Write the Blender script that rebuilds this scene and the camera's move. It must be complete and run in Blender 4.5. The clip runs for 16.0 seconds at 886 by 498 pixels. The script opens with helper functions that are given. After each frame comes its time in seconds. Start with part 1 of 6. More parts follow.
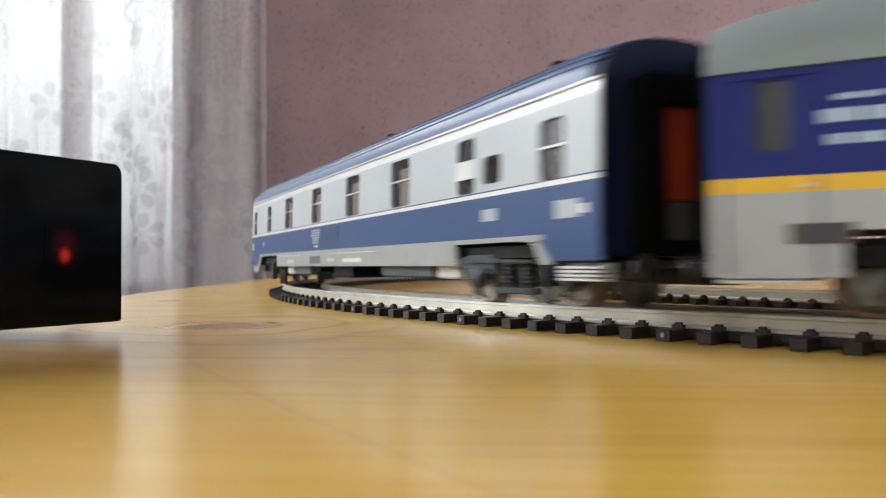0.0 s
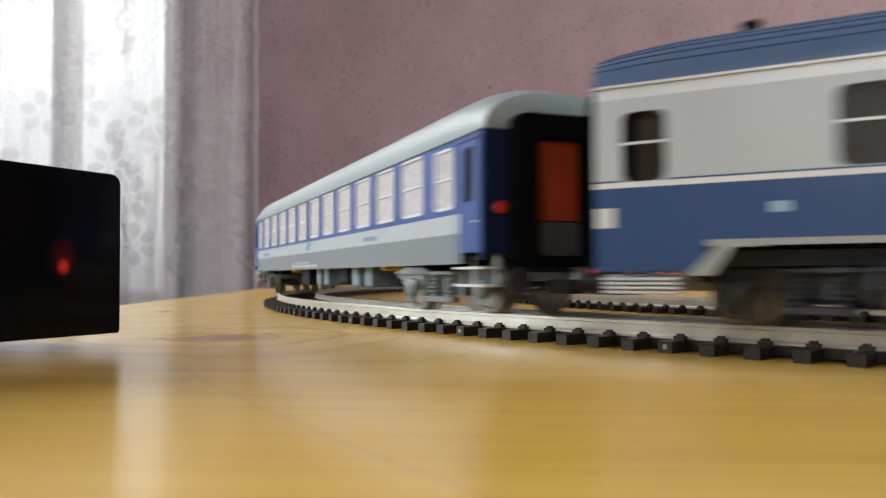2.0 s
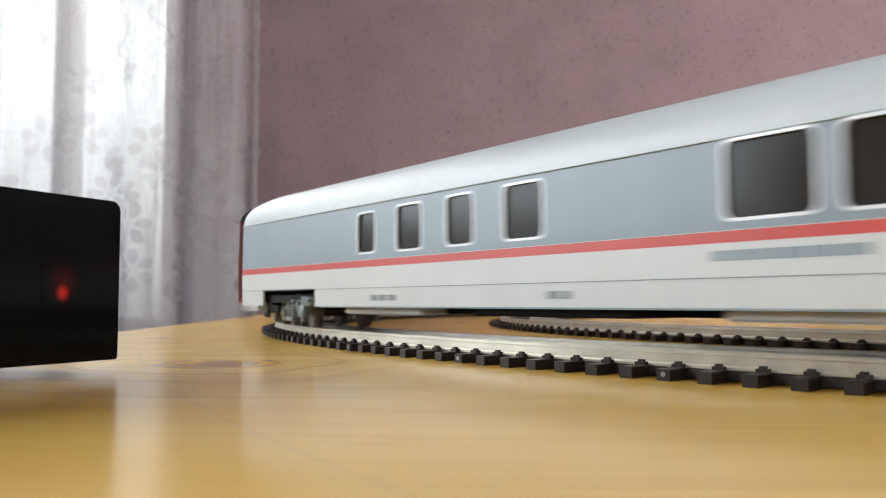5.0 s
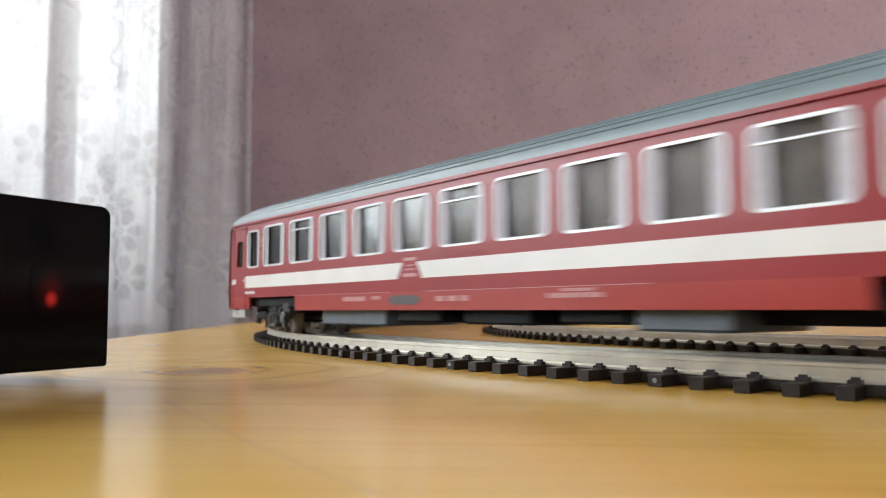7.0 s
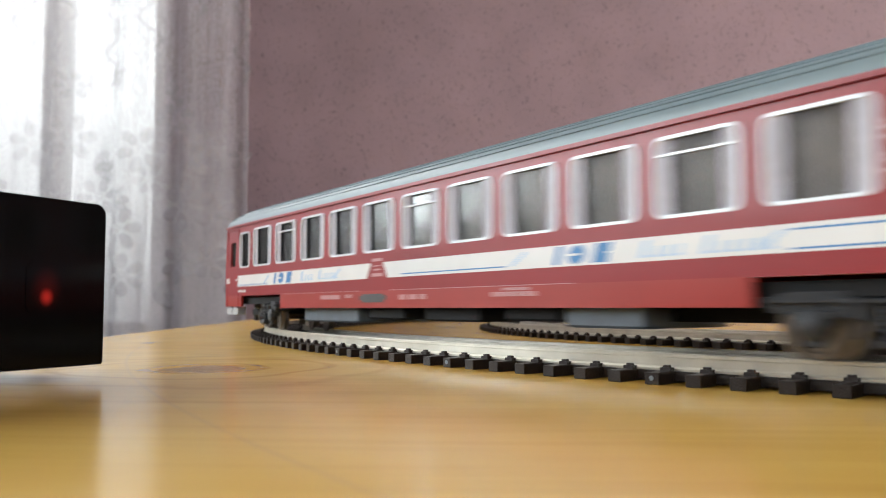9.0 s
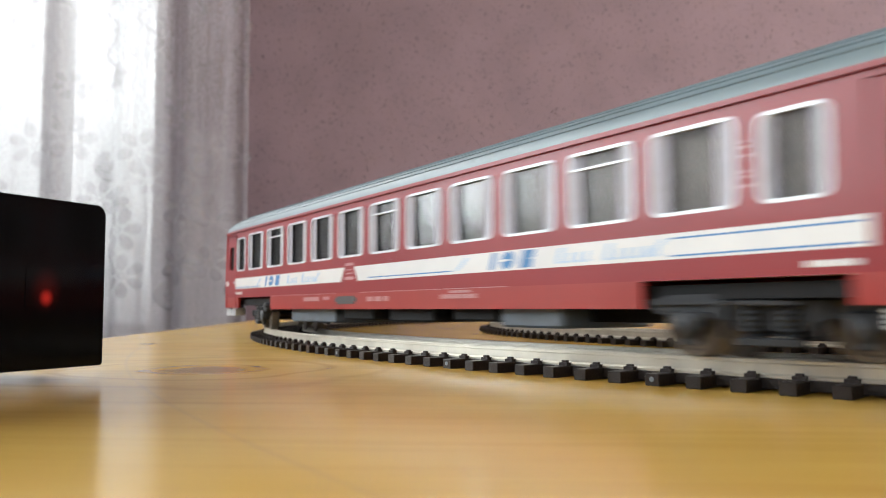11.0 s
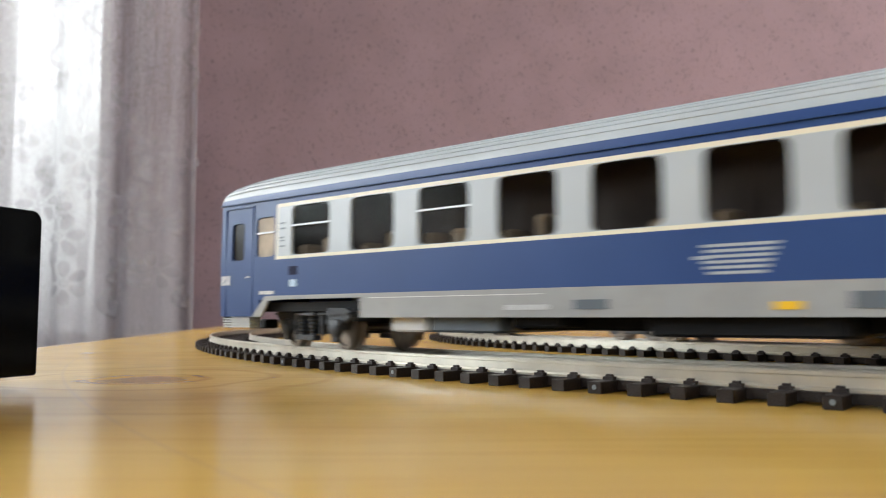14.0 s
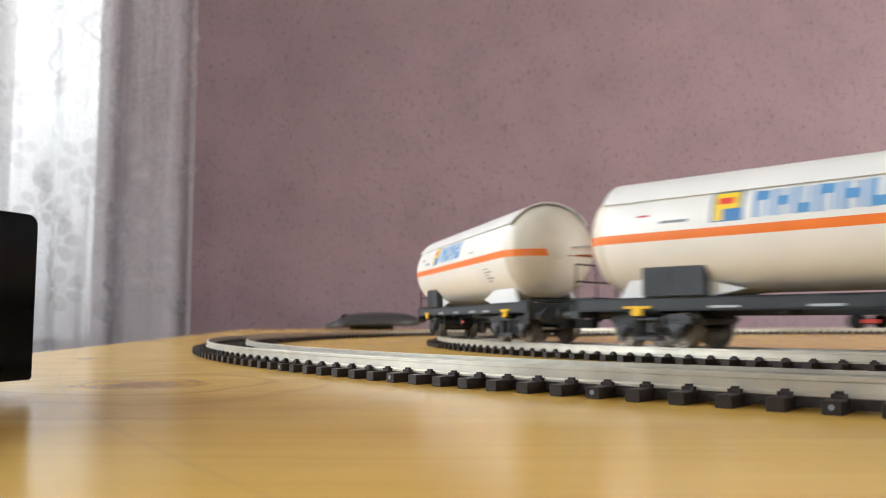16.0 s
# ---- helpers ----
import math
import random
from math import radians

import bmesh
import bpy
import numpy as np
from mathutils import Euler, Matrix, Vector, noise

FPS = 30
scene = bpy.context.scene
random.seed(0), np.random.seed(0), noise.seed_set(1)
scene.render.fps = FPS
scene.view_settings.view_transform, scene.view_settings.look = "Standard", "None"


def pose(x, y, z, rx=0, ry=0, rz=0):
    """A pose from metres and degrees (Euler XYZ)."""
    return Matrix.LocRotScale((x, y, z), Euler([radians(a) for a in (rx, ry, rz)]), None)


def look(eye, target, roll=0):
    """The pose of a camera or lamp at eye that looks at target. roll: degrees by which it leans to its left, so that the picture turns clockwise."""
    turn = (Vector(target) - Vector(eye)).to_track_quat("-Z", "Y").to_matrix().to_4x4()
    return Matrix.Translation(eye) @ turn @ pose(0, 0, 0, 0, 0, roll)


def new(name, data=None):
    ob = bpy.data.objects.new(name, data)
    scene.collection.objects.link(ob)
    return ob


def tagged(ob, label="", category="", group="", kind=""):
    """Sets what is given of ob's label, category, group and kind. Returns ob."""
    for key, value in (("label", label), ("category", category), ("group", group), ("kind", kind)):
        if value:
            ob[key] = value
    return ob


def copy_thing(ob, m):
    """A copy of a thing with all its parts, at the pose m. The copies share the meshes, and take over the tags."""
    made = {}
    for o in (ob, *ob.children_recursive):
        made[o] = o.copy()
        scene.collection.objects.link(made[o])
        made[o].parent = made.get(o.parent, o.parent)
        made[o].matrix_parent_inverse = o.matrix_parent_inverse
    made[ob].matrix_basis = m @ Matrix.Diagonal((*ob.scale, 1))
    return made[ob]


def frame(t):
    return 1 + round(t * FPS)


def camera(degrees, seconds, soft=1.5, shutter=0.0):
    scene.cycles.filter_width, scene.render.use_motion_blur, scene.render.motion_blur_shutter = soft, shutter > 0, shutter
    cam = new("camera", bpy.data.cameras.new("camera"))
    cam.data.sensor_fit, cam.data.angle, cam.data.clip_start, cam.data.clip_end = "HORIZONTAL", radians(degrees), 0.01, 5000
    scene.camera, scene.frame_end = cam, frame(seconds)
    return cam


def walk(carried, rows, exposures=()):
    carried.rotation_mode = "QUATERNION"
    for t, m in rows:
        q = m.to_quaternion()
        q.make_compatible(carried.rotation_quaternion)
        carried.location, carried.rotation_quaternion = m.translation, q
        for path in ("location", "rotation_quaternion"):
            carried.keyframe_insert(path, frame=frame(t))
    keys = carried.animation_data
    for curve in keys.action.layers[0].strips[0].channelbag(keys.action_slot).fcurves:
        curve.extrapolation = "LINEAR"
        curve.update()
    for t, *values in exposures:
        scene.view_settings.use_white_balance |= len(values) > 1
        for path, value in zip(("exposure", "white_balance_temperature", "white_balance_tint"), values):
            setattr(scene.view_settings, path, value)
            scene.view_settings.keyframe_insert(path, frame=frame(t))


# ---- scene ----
cam = camera(57.8, 16.0, soft=1.0, shutter=0.7)
cam.data.dof.use_dof = True
cam.data.dof.focus_distance = 0.17
cam.data.dof.aperture_fstop = 38.0
walk(cam, [
    (0.0, pose(0.0001, -0.0009, 0.0130, 91.12, 0.30, 4.99)),
    (0.5, pose(0.0006, -0.0009, 0.0127, 90.97, 0.17, 5.04)),
    (1.0, pose(-0.0018, -0.0006, 0.0132, 90.91, 0.35, 4.33)),
    (1.5, pose(-0.0018, -0.0011, 0.0132, 91.26, 0.30, 4.35)),
    (2.0, pose(-0.0017, -0.0007, 0.0133, 91.81, 0.28, 4.37)),
    (2.5, pose(-0.0016, -0.0010, 0.0132, 92.27, 0.33, 4.32)),
    (3.0, pose(-0.0017, -0.0011, 0.0131, 93.24, 0.24, 4.29)),
    (3.5, pose(-0.0017, -0.0013, 0.0131, 93.72, 0.24, 4.28)),
    (4.0, pose(-0.0017, -0.0013, 0.0132, 93.70, 0.17, 4.27)),
    (6.5, pose(-0.0015, -0.0011, 0.0133, 94.10, 0.26, 4.08)),
    (7.0, pose(-0.0013, -0.0009, 0.0131, 94.24, 0.21, 3.79)),
    (7.5, pose(-0.0013, -0.0008, 0.0132, 93.97, 0.31, 3.71)),
    (8.0, pose(-0.0012, -0.0006, 0.0131, 93.95, 0.24, 3.61)),
    (10.5, pose(-0.0012, -0.0006, 0.0133, 94.25, 0.23, 3.59)),
    (11.0, pose(-0.0012, -0.0005, 0.0131, 94.16, 0.20, 3.60)),
    (11.5, pose(-0.0012, -0.0010, 0.0131, 94.31, 0.21, 3.57)),
    (12.0, pose(-0.0011, -0.0008, 0.0135, 94.34, 0.33, 3.60)),
    (12.5, pose(-0.0014, -0.0010, 0.0130, 94.57, 0.07, 3.30)),
    (13.0, pose(-0.0012, -0.0008, 0.0132, 94.38, 0.21, 2.65)),
    (13.5, pose(-0.0005, -0.0003, 0.0132, 94.38, 0.20, 1.37)),
    (14.0, pose(-0.0001, -0.0004, 0.0132, 94.71, 0.20, 0.15)),
    (14.5, pose(-0.0000, -0.0004, 0.0131, 94.40, 0.06, -0.17)),
    (15.0, pose(-0.0001, 0.0001, 0.0131, 94.00, 0.13, 0.06)),
    (15.5, pose(-0.0001, -0.0003, 0.0128, 94.96, 0.07, -0.01)),
    (16.0, pose(-0.0001, -0.0000, 0.0129, 95.17, 0.10, -0.02)),
], exposures=[(0.0, -0.12), (8.0, -0.12), (11.0, -0.08), (16.0, -0.07)])

# ---- light ----
world = bpy.data.worlds.new("World")
scene.world = world
world.use_nodes = True
wn = world.node_tree.nodes
wsky = wn.new("ShaderNodeTexSky")
wsky.sky_type = "NISHITA"
wsky.sun_disc = False
wsky.sun_elevation = radians(35)
wsky.sun_rotation = radians(200)
wn["Background"].inputs["Strength"].default_value = 0.12
world.node_tree.links.new(wsky.outputs["Color"], wn["Background"].inputs["Color"])


def area_lamp(name, eye, target, sx, sy, watts, colour, spread=180):
    li = bpy.data.lights.new(name, "AREA")
    li.shape, li.size, li.size_y, li.energy, li.color = "RECTANGLE", sx, sy, watts, colour
    li.spread = radians(spread)
    ob = new(name, li)
    ob.matrix_world = look(eye, target)
    return ob


# lamps added from unseen sides; the windows there are made up to hold them
area_lamp("added_area_light", (-2.17, 0.40, 0.95), (0.25, 0.10, 0.1), 1.5, 1.4, 19, (0.90, 0.96, 1.0), 90)
area_lamp("added_area_light", (3.17, -0.75, 0.95), (1.4, 1.64, 0.35), 1.5, 1.4, 42, (1.0, 0.995, 0.99), 86)
# weak lamp added behind the camera, in a made-up window
area_lamp("added_area_light", (-0.9, -2.57, 0.95), (0.25, 0.4, 0.05), 1.5, 1.4, 8.0, (0.88, 0.94, 1.0), 120)
# daylight in the opening of the window behind the lace curtain, above the table
area_lamp("added_area_light", (-1.32, 1.72, 1.18), (-0.6, 0.3, 0.2), 1.18, 0.62, 32, (1.0, 1.0, 1.0))

# ---- plan (metres; the table top is z = 0) ----
EYE_Z = 0.0128
CX, CY, R_OUT = 0.3506, 0.4866, 0.46406
IX, IY, R_IN = 0.3510, 0.4641, 0.3454
STRAIGHT = 1.2
RAIL = 0.0049
PITCH = 0.007202
SCRATCH = (0.5540, 0.4866, 0.7091)


# ---- materials ----
def mat(name, colour, rough=0.5, metal=0.0, var=0.12, scale=60.0, bump=0.0, bscale=400.0, coat=0.0, spec=0.5, dirt=0.0):
    m = bpy.data.materials.new(name)
    m.use_nodes = True
    nt = m.node_tree
    n, l = nt.nodes, nt.links
    b = n["Principled BSDF"]
    b.inputs["Roughness"].default_value = rough
    b.inputs["Metallic"].default_value = metal
    b.inputs["Coat Weight"].default_value = coat
    b.inputs["Specular IOR Level"].default_value = spec
    tc = n.new("ShaderNodeTexCoord")
    no = n.new("ShaderNodeTexNoise")
    no.inputs["Scale"].default_value = scale
    no.inputs["Detail"].default_value = 6
    l.new(tc.outputs["Object"], no.inputs["Vector"])
    cr = n.new("ShaderNodeValToRGB")
    cr.color_ramp.elements[0].position, cr.color_ramp.elements[1].position = 0.3, 0.7
    lo = [max(0, c * (1 - var)) for c in colour]
    hi = [min(1, c * (1 + var)) for c in colour]
    cr.color_ramp.elements[0].color, cr.color_ramp.elements[1].color = (*lo, 1), (*hi, 1)
    l.new(no.outputs["Fac"], cr.inputs["Fac"])
    out = cr.outputs["Color"]
    if dirt:
        d = n.new("ShaderNodeTexNoise")
        d.inputs["Scale"].default_value = bscale
        d.inputs["Detail"].default_value = 8
        l.new(tc.outputs["Object"], d.inputs["Vector"])
        dr = n.new("ShaderNodeValToRGB")
        dr.color_ramp.elements[0].position, dr.color_ramp.elements[1].position = 0.5, 0.75
        dr.color_ramp.elements[0].color, dr.color_ramp.elements[1].color = (0, 0, 0, 1), (dirt, dirt, dirt, 1)
        l.new(d.outputs["Fac"], dr.inputs["Fac"])
        mx = n.new("ShaderNodeMixRGB")
        mx.inputs["Color2"].default_value = (0.10, 0.075, 0.05, 1)
        l.new(dr.outputs["Color"], mx.inputs["Fac"])
        l.new(out, mx.inputs["Color1"])
        out = mx.outputs["Color"]
    l.new(out, b.inputs["Base Color"])
    rr = n.new("ShaderNodeMapRange")
    rr.inputs["To Min"].default_value, rr.inputs["To Max"].default_value = max(0.02, rough - 0.08), min(1, rough + 0.08)
    l.new(no.outputs["Fac"], rr.inputs["Value"])
    l.new(rr.outputs["Result"], b.inputs["Roughness"])
    if bump:
        b2 = n.new("ShaderNodeTexNoise")
        b2.inputs["Scale"].default_value = bscale
        b2.inputs["Detail"].default_value = 4
        l.new(tc.outputs["Object"], b2.inputs["Vector"])
        bp = n.new("ShaderNodeBump")
        bp.inputs["Strength"].default_value = bump
        bp.inputs["Distance"].default_value = 0.0005
        l.new(b2.outputs["Fac"], bp.inputs["Height"])
        l.new(bp.outputs["Normal"], b.inputs["Normal"])
    return m


def wood_mat():
    m = mat("pine", (0.5, 0.3, 0.1), 0.19, var=0.1, spec=0.26)
    nt = m.node_tree
    n, l = nt.nodes, nt.links
    b = n["Principled BSDF"]
    tc = n.new("ShaderNodeTexCoord")
    mp = n.new("ShaderNodeMapping")
    mp.inputs["Scale"].default_value = (1.3, 85.0, 1.0)
    mp.inputs["Rotation"].default_value = (0, 0, radians(3))
    l.new(tc.outputs["Object"], mp.inputs["Vector"])
    warp = n.new("ShaderNodeTexNoise")
    warp.inputs["Scale"].default_value = 9.0
    warp.inputs["Detail"].default_value = 3
    l.new(tc.outputs["Object"], warp.inputs["Vector"])
    add = n.new("ShaderNodeMixRGB")
    add.blend_type = "ADD"
    add.inputs["Fac"].default_value = 1.0
    l.new(mp.outputs["Vector"], add.inputs["Color1"])
    sc = n.new("ShaderNodeMixRGB")
    sc.blend_type = "MULTIPLY"
    sc.inputs["Fac"].default_value = 1.0
    sc.inputs["Color2"].default_value = (0.15, 0.8, 0.0, 1)
    l.new(warp.outputs["Color"], sc.inputs["Color1"])
    l.new(sc.outputs["Color"], add.inputs["Color2"])
    g1 = n.new("ShaderNodeTexNoise")
    g1.inputs["Scale"].default_value = 1.0
    g1.inputs["Detail"].default_value = 7
    l.new(add.outputs["Color"], g1.inputs["Vector"])
    g2 = n.new("ShaderNodeTexNoise")
    g2.inputs["Scale"].default_value = 10.0
    g2.inputs["Detail"].default_value = 5
    l.new(add.outputs["Color"], g2.inputs["Vector"])
    ramp = n.new("ShaderNodeValToRGB")
    e = ramp.color_ramp.elements
    e[0].position, e[0].color = 0.28, (0.745, 0.468, 0.098, 1)
    e[1].position, e[1].color = 0.72, (0.80, 0.525, 0.125, 1)
    k = ramp.color_ramp.elements.new(0.5)
    k.color = (0.775, 0.498, 0.112, 1)
    l.new(g1.outputs["Fac"], ramp.inputs["Fac"])
    fine = n.new("ShaderNodeValToRGB")
    fine.color_ramp.elements[0].position, fine.color_ramp.elements[0].color = 0.36, (0.92, 0.88, 0.82, 1)
    fine.color_ramp.elements[1].position, fine.color_ramp.elements[1].color = 0.50, (1.03, 1.02, 1.0, 1)
    l.new(g2.outputs["Fac"], fine.inputs["Fac"])
    mul = n.new("ShaderNodeMixRGB")
    mul.blend_type = "MULTIPLY"
    mul.inputs["Fac"].default_value = 1.0
    l.new(ramp.outputs["Color"], mul.inputs["Color1"])
    l.new(fine.outputs["Color"], mul.inputs["Color2"])
    # a long dark knot and its eye
    km = n.new("ShaderNodeMapping")
    km.inputs["Location"].default_value = (0.0625 * 50, -0.168 * 45, 0)
    km.inputs["Scale"].default_value = (50, 45, 1)
    l.new(tc.outputs["Object"], km.inputs["Vector"])
    kd = n.new("ShaderNodeVectorMath")
    kd.operation = "LENGTH"
    l.new(km.outputs["Vector"], kd.inputs[0])
    kn = n.new("ShaderNodeMath")
    kn.operation = "MULTIPLY_ADD"
    kn.inputs[1].default_value = 0.7
    l.new(g1.outputs["Fac"], kn.inputs[0])
    l.new(kd.outputs["Value"], kn.inputs[2])
    kr = n.new("ShaderNodeValToRGB")
    ke = kr.color_ramp.elements
    ke[0].position, ke[0].color = 0.50, (0.42, 0.30, 0.21, 1)
    ke[1].position, ke[1].color = 1.0, (1, 1, 1, 1)
    k2 = ke.new(0.80)
    k2.color = (0.86, 0.80, 0.72, 1)
    l.new(kn.outputs[0], kr.inputs["Fac"])
    kx = n.new("ShaderNodeMixRGB")
    kx.blend_type = "MULTIPLY"
    kx.inputs["Fac"].default_value = 1.0
    l.new(mul.outputs["Color"], kx.inputs["Color1"])
    l.new(kr.outputs["Color"], kx.inputs["Color2"])
    # arched growth lines round the knot, which fade out with distance
    aw = n.new("ShaderNodeMath")
    aw.operation = "MULTIPLY_ADD"
    aw.inputs[1].default_value = 4.5
    l.new(warp.outputs["Fac"], aw.inputs[0])
    l.new(kd.outputs["Value"], aw.inputs[2])
    af = n.new("ShaderNodeMath")
    af.operation = "MULTIPLY"
    af.inputs[1].default_value = 8.0
    l.new(aw.outputs[0], af.inputs[0])
    asn = n.new("ShaderNodeMath")
    asn.operation = "SINE"
    l.new(af.outputs[0], asn.inputs[0])
    al = n.new("ShaderNodeMapRange")
    al.inputs["From Min"].default_value, al.inputs["From Max"].default_value = 0.72, 1.0
    l.new(asn.outputs[0], al.inputs["Value"])
    afar = n.new("ShaderNodeMapRange")
    afar.inputs["From Min"].default_value, afar.inputs["From Max"].default_value = 3.2, 0.8
    afar.inputs["To Max"].default_value = 0.5
    l.new(kd.outputs["Value"], afar.inputs["Value"])
    amul = n.new("ShaderNodeMath")
    amul.operation = "MULTIPLY"
    l.new(al.outputs["Result"], amul.inputs[0])
    l.new(afar.outputs["Result"], amul.inputs[1])
    ax = n.new("ShaderNodeMixRGB")
    ax.blend_type = "MULTIPLY"
    ax.inputs["Color2"].default_value = (0.62, 0.48, 0.34, 1)
    l.new(amul.outputs[0], ax.inputs["Fac"])
    l.new(kx.outputs["Color"], ax.inputs["Color1"])
    # broad drifts of redder wood
    dn = n.new("ShaderNodeTexNoise")
    dn.inputs["Scale"].default_value = 1.0
    dn.inputs["Detail"].default_value = 2
    dm = n.new("ShaderNodeMapping")
    dm.inputs["Scale"].default_value = (6.0, 10.0, 1.0)
    l.new(tc.outputs["Object"], dm.inputs["Vector"])
    l.new(dm.outputs["Vector"], dn.inputs["Vector"])
    dr2 = n.new("ShaderNodeMapRange")
    dr2.inputs["From Min"].default_value, dr2.inputs["From Max"].default_value = 0.42, 0.68
    dr2.inputs["To Max"].default_value = 0.5
    l.new(dn.outputs["Fac"], dr2.inputs["Value"])
    dx = n.new("ShaderNodeMixRGB")
    dx.blend_type = "MULTIPLY"
    dx.inputs["Color2"].default_value = (0.90, 0.76, 0.55, 1)
    l.new(dr2.outputs["Result"], dx.inputs["Fac"])
    l.new(ax.outputs["Color"], dx.inputs["Color1"])
    # a long curved scratch in the varnish
    sm = n.new("ShaderNodeMapping")
    sm.inputs["Location"].default_value = (-SCRATCH[0], -SCRATCH[1], 0)
    l.new(tc.outputs["Object"], sm.inputs["Vector"])
    sd = n.new("ShaderNodeVectorMath")
    sd.operation = "LENGTH"
    l.new(sm.outputs["Vector"], sd.inputs[0])
    sb = n.new("ShaderNodeMath")
    sb.operation = "SUBTRACT"
    sb.inputs[1].default_value = SCRATCH[2]
    l.new(sd.outputs["Value"], sb.inputs[0])
    sa = n.new("ShaderNodeMath")
    sa.operation = "ABSOLUTE"
    l.new(sb.outputs[0], sa.inputs[0])
    sr = n.new("ShaderNodeMapRange")
    sr.inputs["From Min"].default_value, sr.inputs["From Max"].default_value = 0.0006, 0.0001
    sr.inputs["To Max"].default_value = 0.18
    l.new(sa.outputs[0], sr.inputs["Value"])
    sx = n.new("ShaderNodeMixRGB")
    sx.inputs["Color2"].default_value = (0.42, 0.30, 0.14, 1)
    l.new(sr.outputs["Result"], sx.inputs["Fac"])
    l.new(dx.outputs["Color"], sx.inputs["Color1"])
    l.new(sx.outputs["Color"], b.inputs["Base Color"])
    bp = n.new("ShaderNodeBump")
    bp.inputs["Strength"].default_value = 0.008
    bp.inputs["Distance"].default_value = 0.0004
    l.new(g2.outputs["Fac"], bp.inputs["Height"])
    l.new(bp.outputs["Normal"], b.inputs["Normal"])
    return m


def wallpaper_mat():
    m = mat("wallpaper", (0.250, 0.173, 0.194), 0.85, var=0.10, scale=9)
    nt = m.node_tree
    n, l = nt.nodes, nt.links
    b = n["Principled BSDF"]
    base = b.inputs["Base Color"].links[0].from_socket
    tc = n.new("ShaderNodeTexCoord")
    v = n.new("ShaderNodeTexNoise")
    v.inputs["Scale"].default_value = 230
    v.inputs["Detail"].default_value = 2
    l.new(tc.outputs["Object"], v.inputs["Vector"])
    r = n.new("ShaderNodeValToRGB")
    r.color_ramp.elements[0].position, r.color_ramp.elements[0].color = 0.315, (1, 1, 1, 1)
    r.color_ramp.elements[1].position, r.color_ramp.elements[1].color = 0.352, (0, 0, 0, 1)
    l.new(v.outputs["Fac"], r.inputs["Fac"])
    mx = n.new("ShaderNodeMixRGB")
    mx.inputs["Color2"].default_value = (0.030, 0.019, 0.020, 1)
    l.new(r.outputs["Color"], mx.inputs["Fac"])
    l.new(base, mx.inputs["Color1"])
    l.new(mx.outputs["Color"], b.inputs["Base Color"])
    bp = n.new("ShaderNodeBump")
    bp.inputs["Strength"].default_value = 0.35
    bp.inputs["Distance"].default_value = 0.002
    l.new(v.outputs["Fac"], bp.inputs["Height"])
    l.new(bp.outputs["Normal"], b.inputs["Normal"])
    return m


def glass_mat(name, tint, gloss=0.06, ior=1.45):
    m = bpy.data.materials.new(name)
    m.use_nodes = True
    n, l = m.node_tree.nodes, m.node_tree.links
    n.remove(n["Principled BSDF"])
    tr = n.new("ShaderNodeBsdfTransparent")
    tr.inputs["Color"].default_value = (*tint, 1)
    gl = n.new("ShaderNodeBsdfGlossy")
    gl.inputs["Roughness"].default_value = gloss
    fr = n.new("ShaderNodeFresnel")
    fr.inputs["IOR"].default_value = ior
    mx = n.new("ShaderNodeMixShader")
    l.new(fr.outputs["Fac"], mx.inputs["Fac"])
    l.new(tr.outputs["BSDF"], mx.inputs[1])
    l.new(gl.outputs["BSDF"], mx.inputs[2])
    l.new(mx.outputs["Shader"], n["Material Output"].inputs["Surface"])
    return m


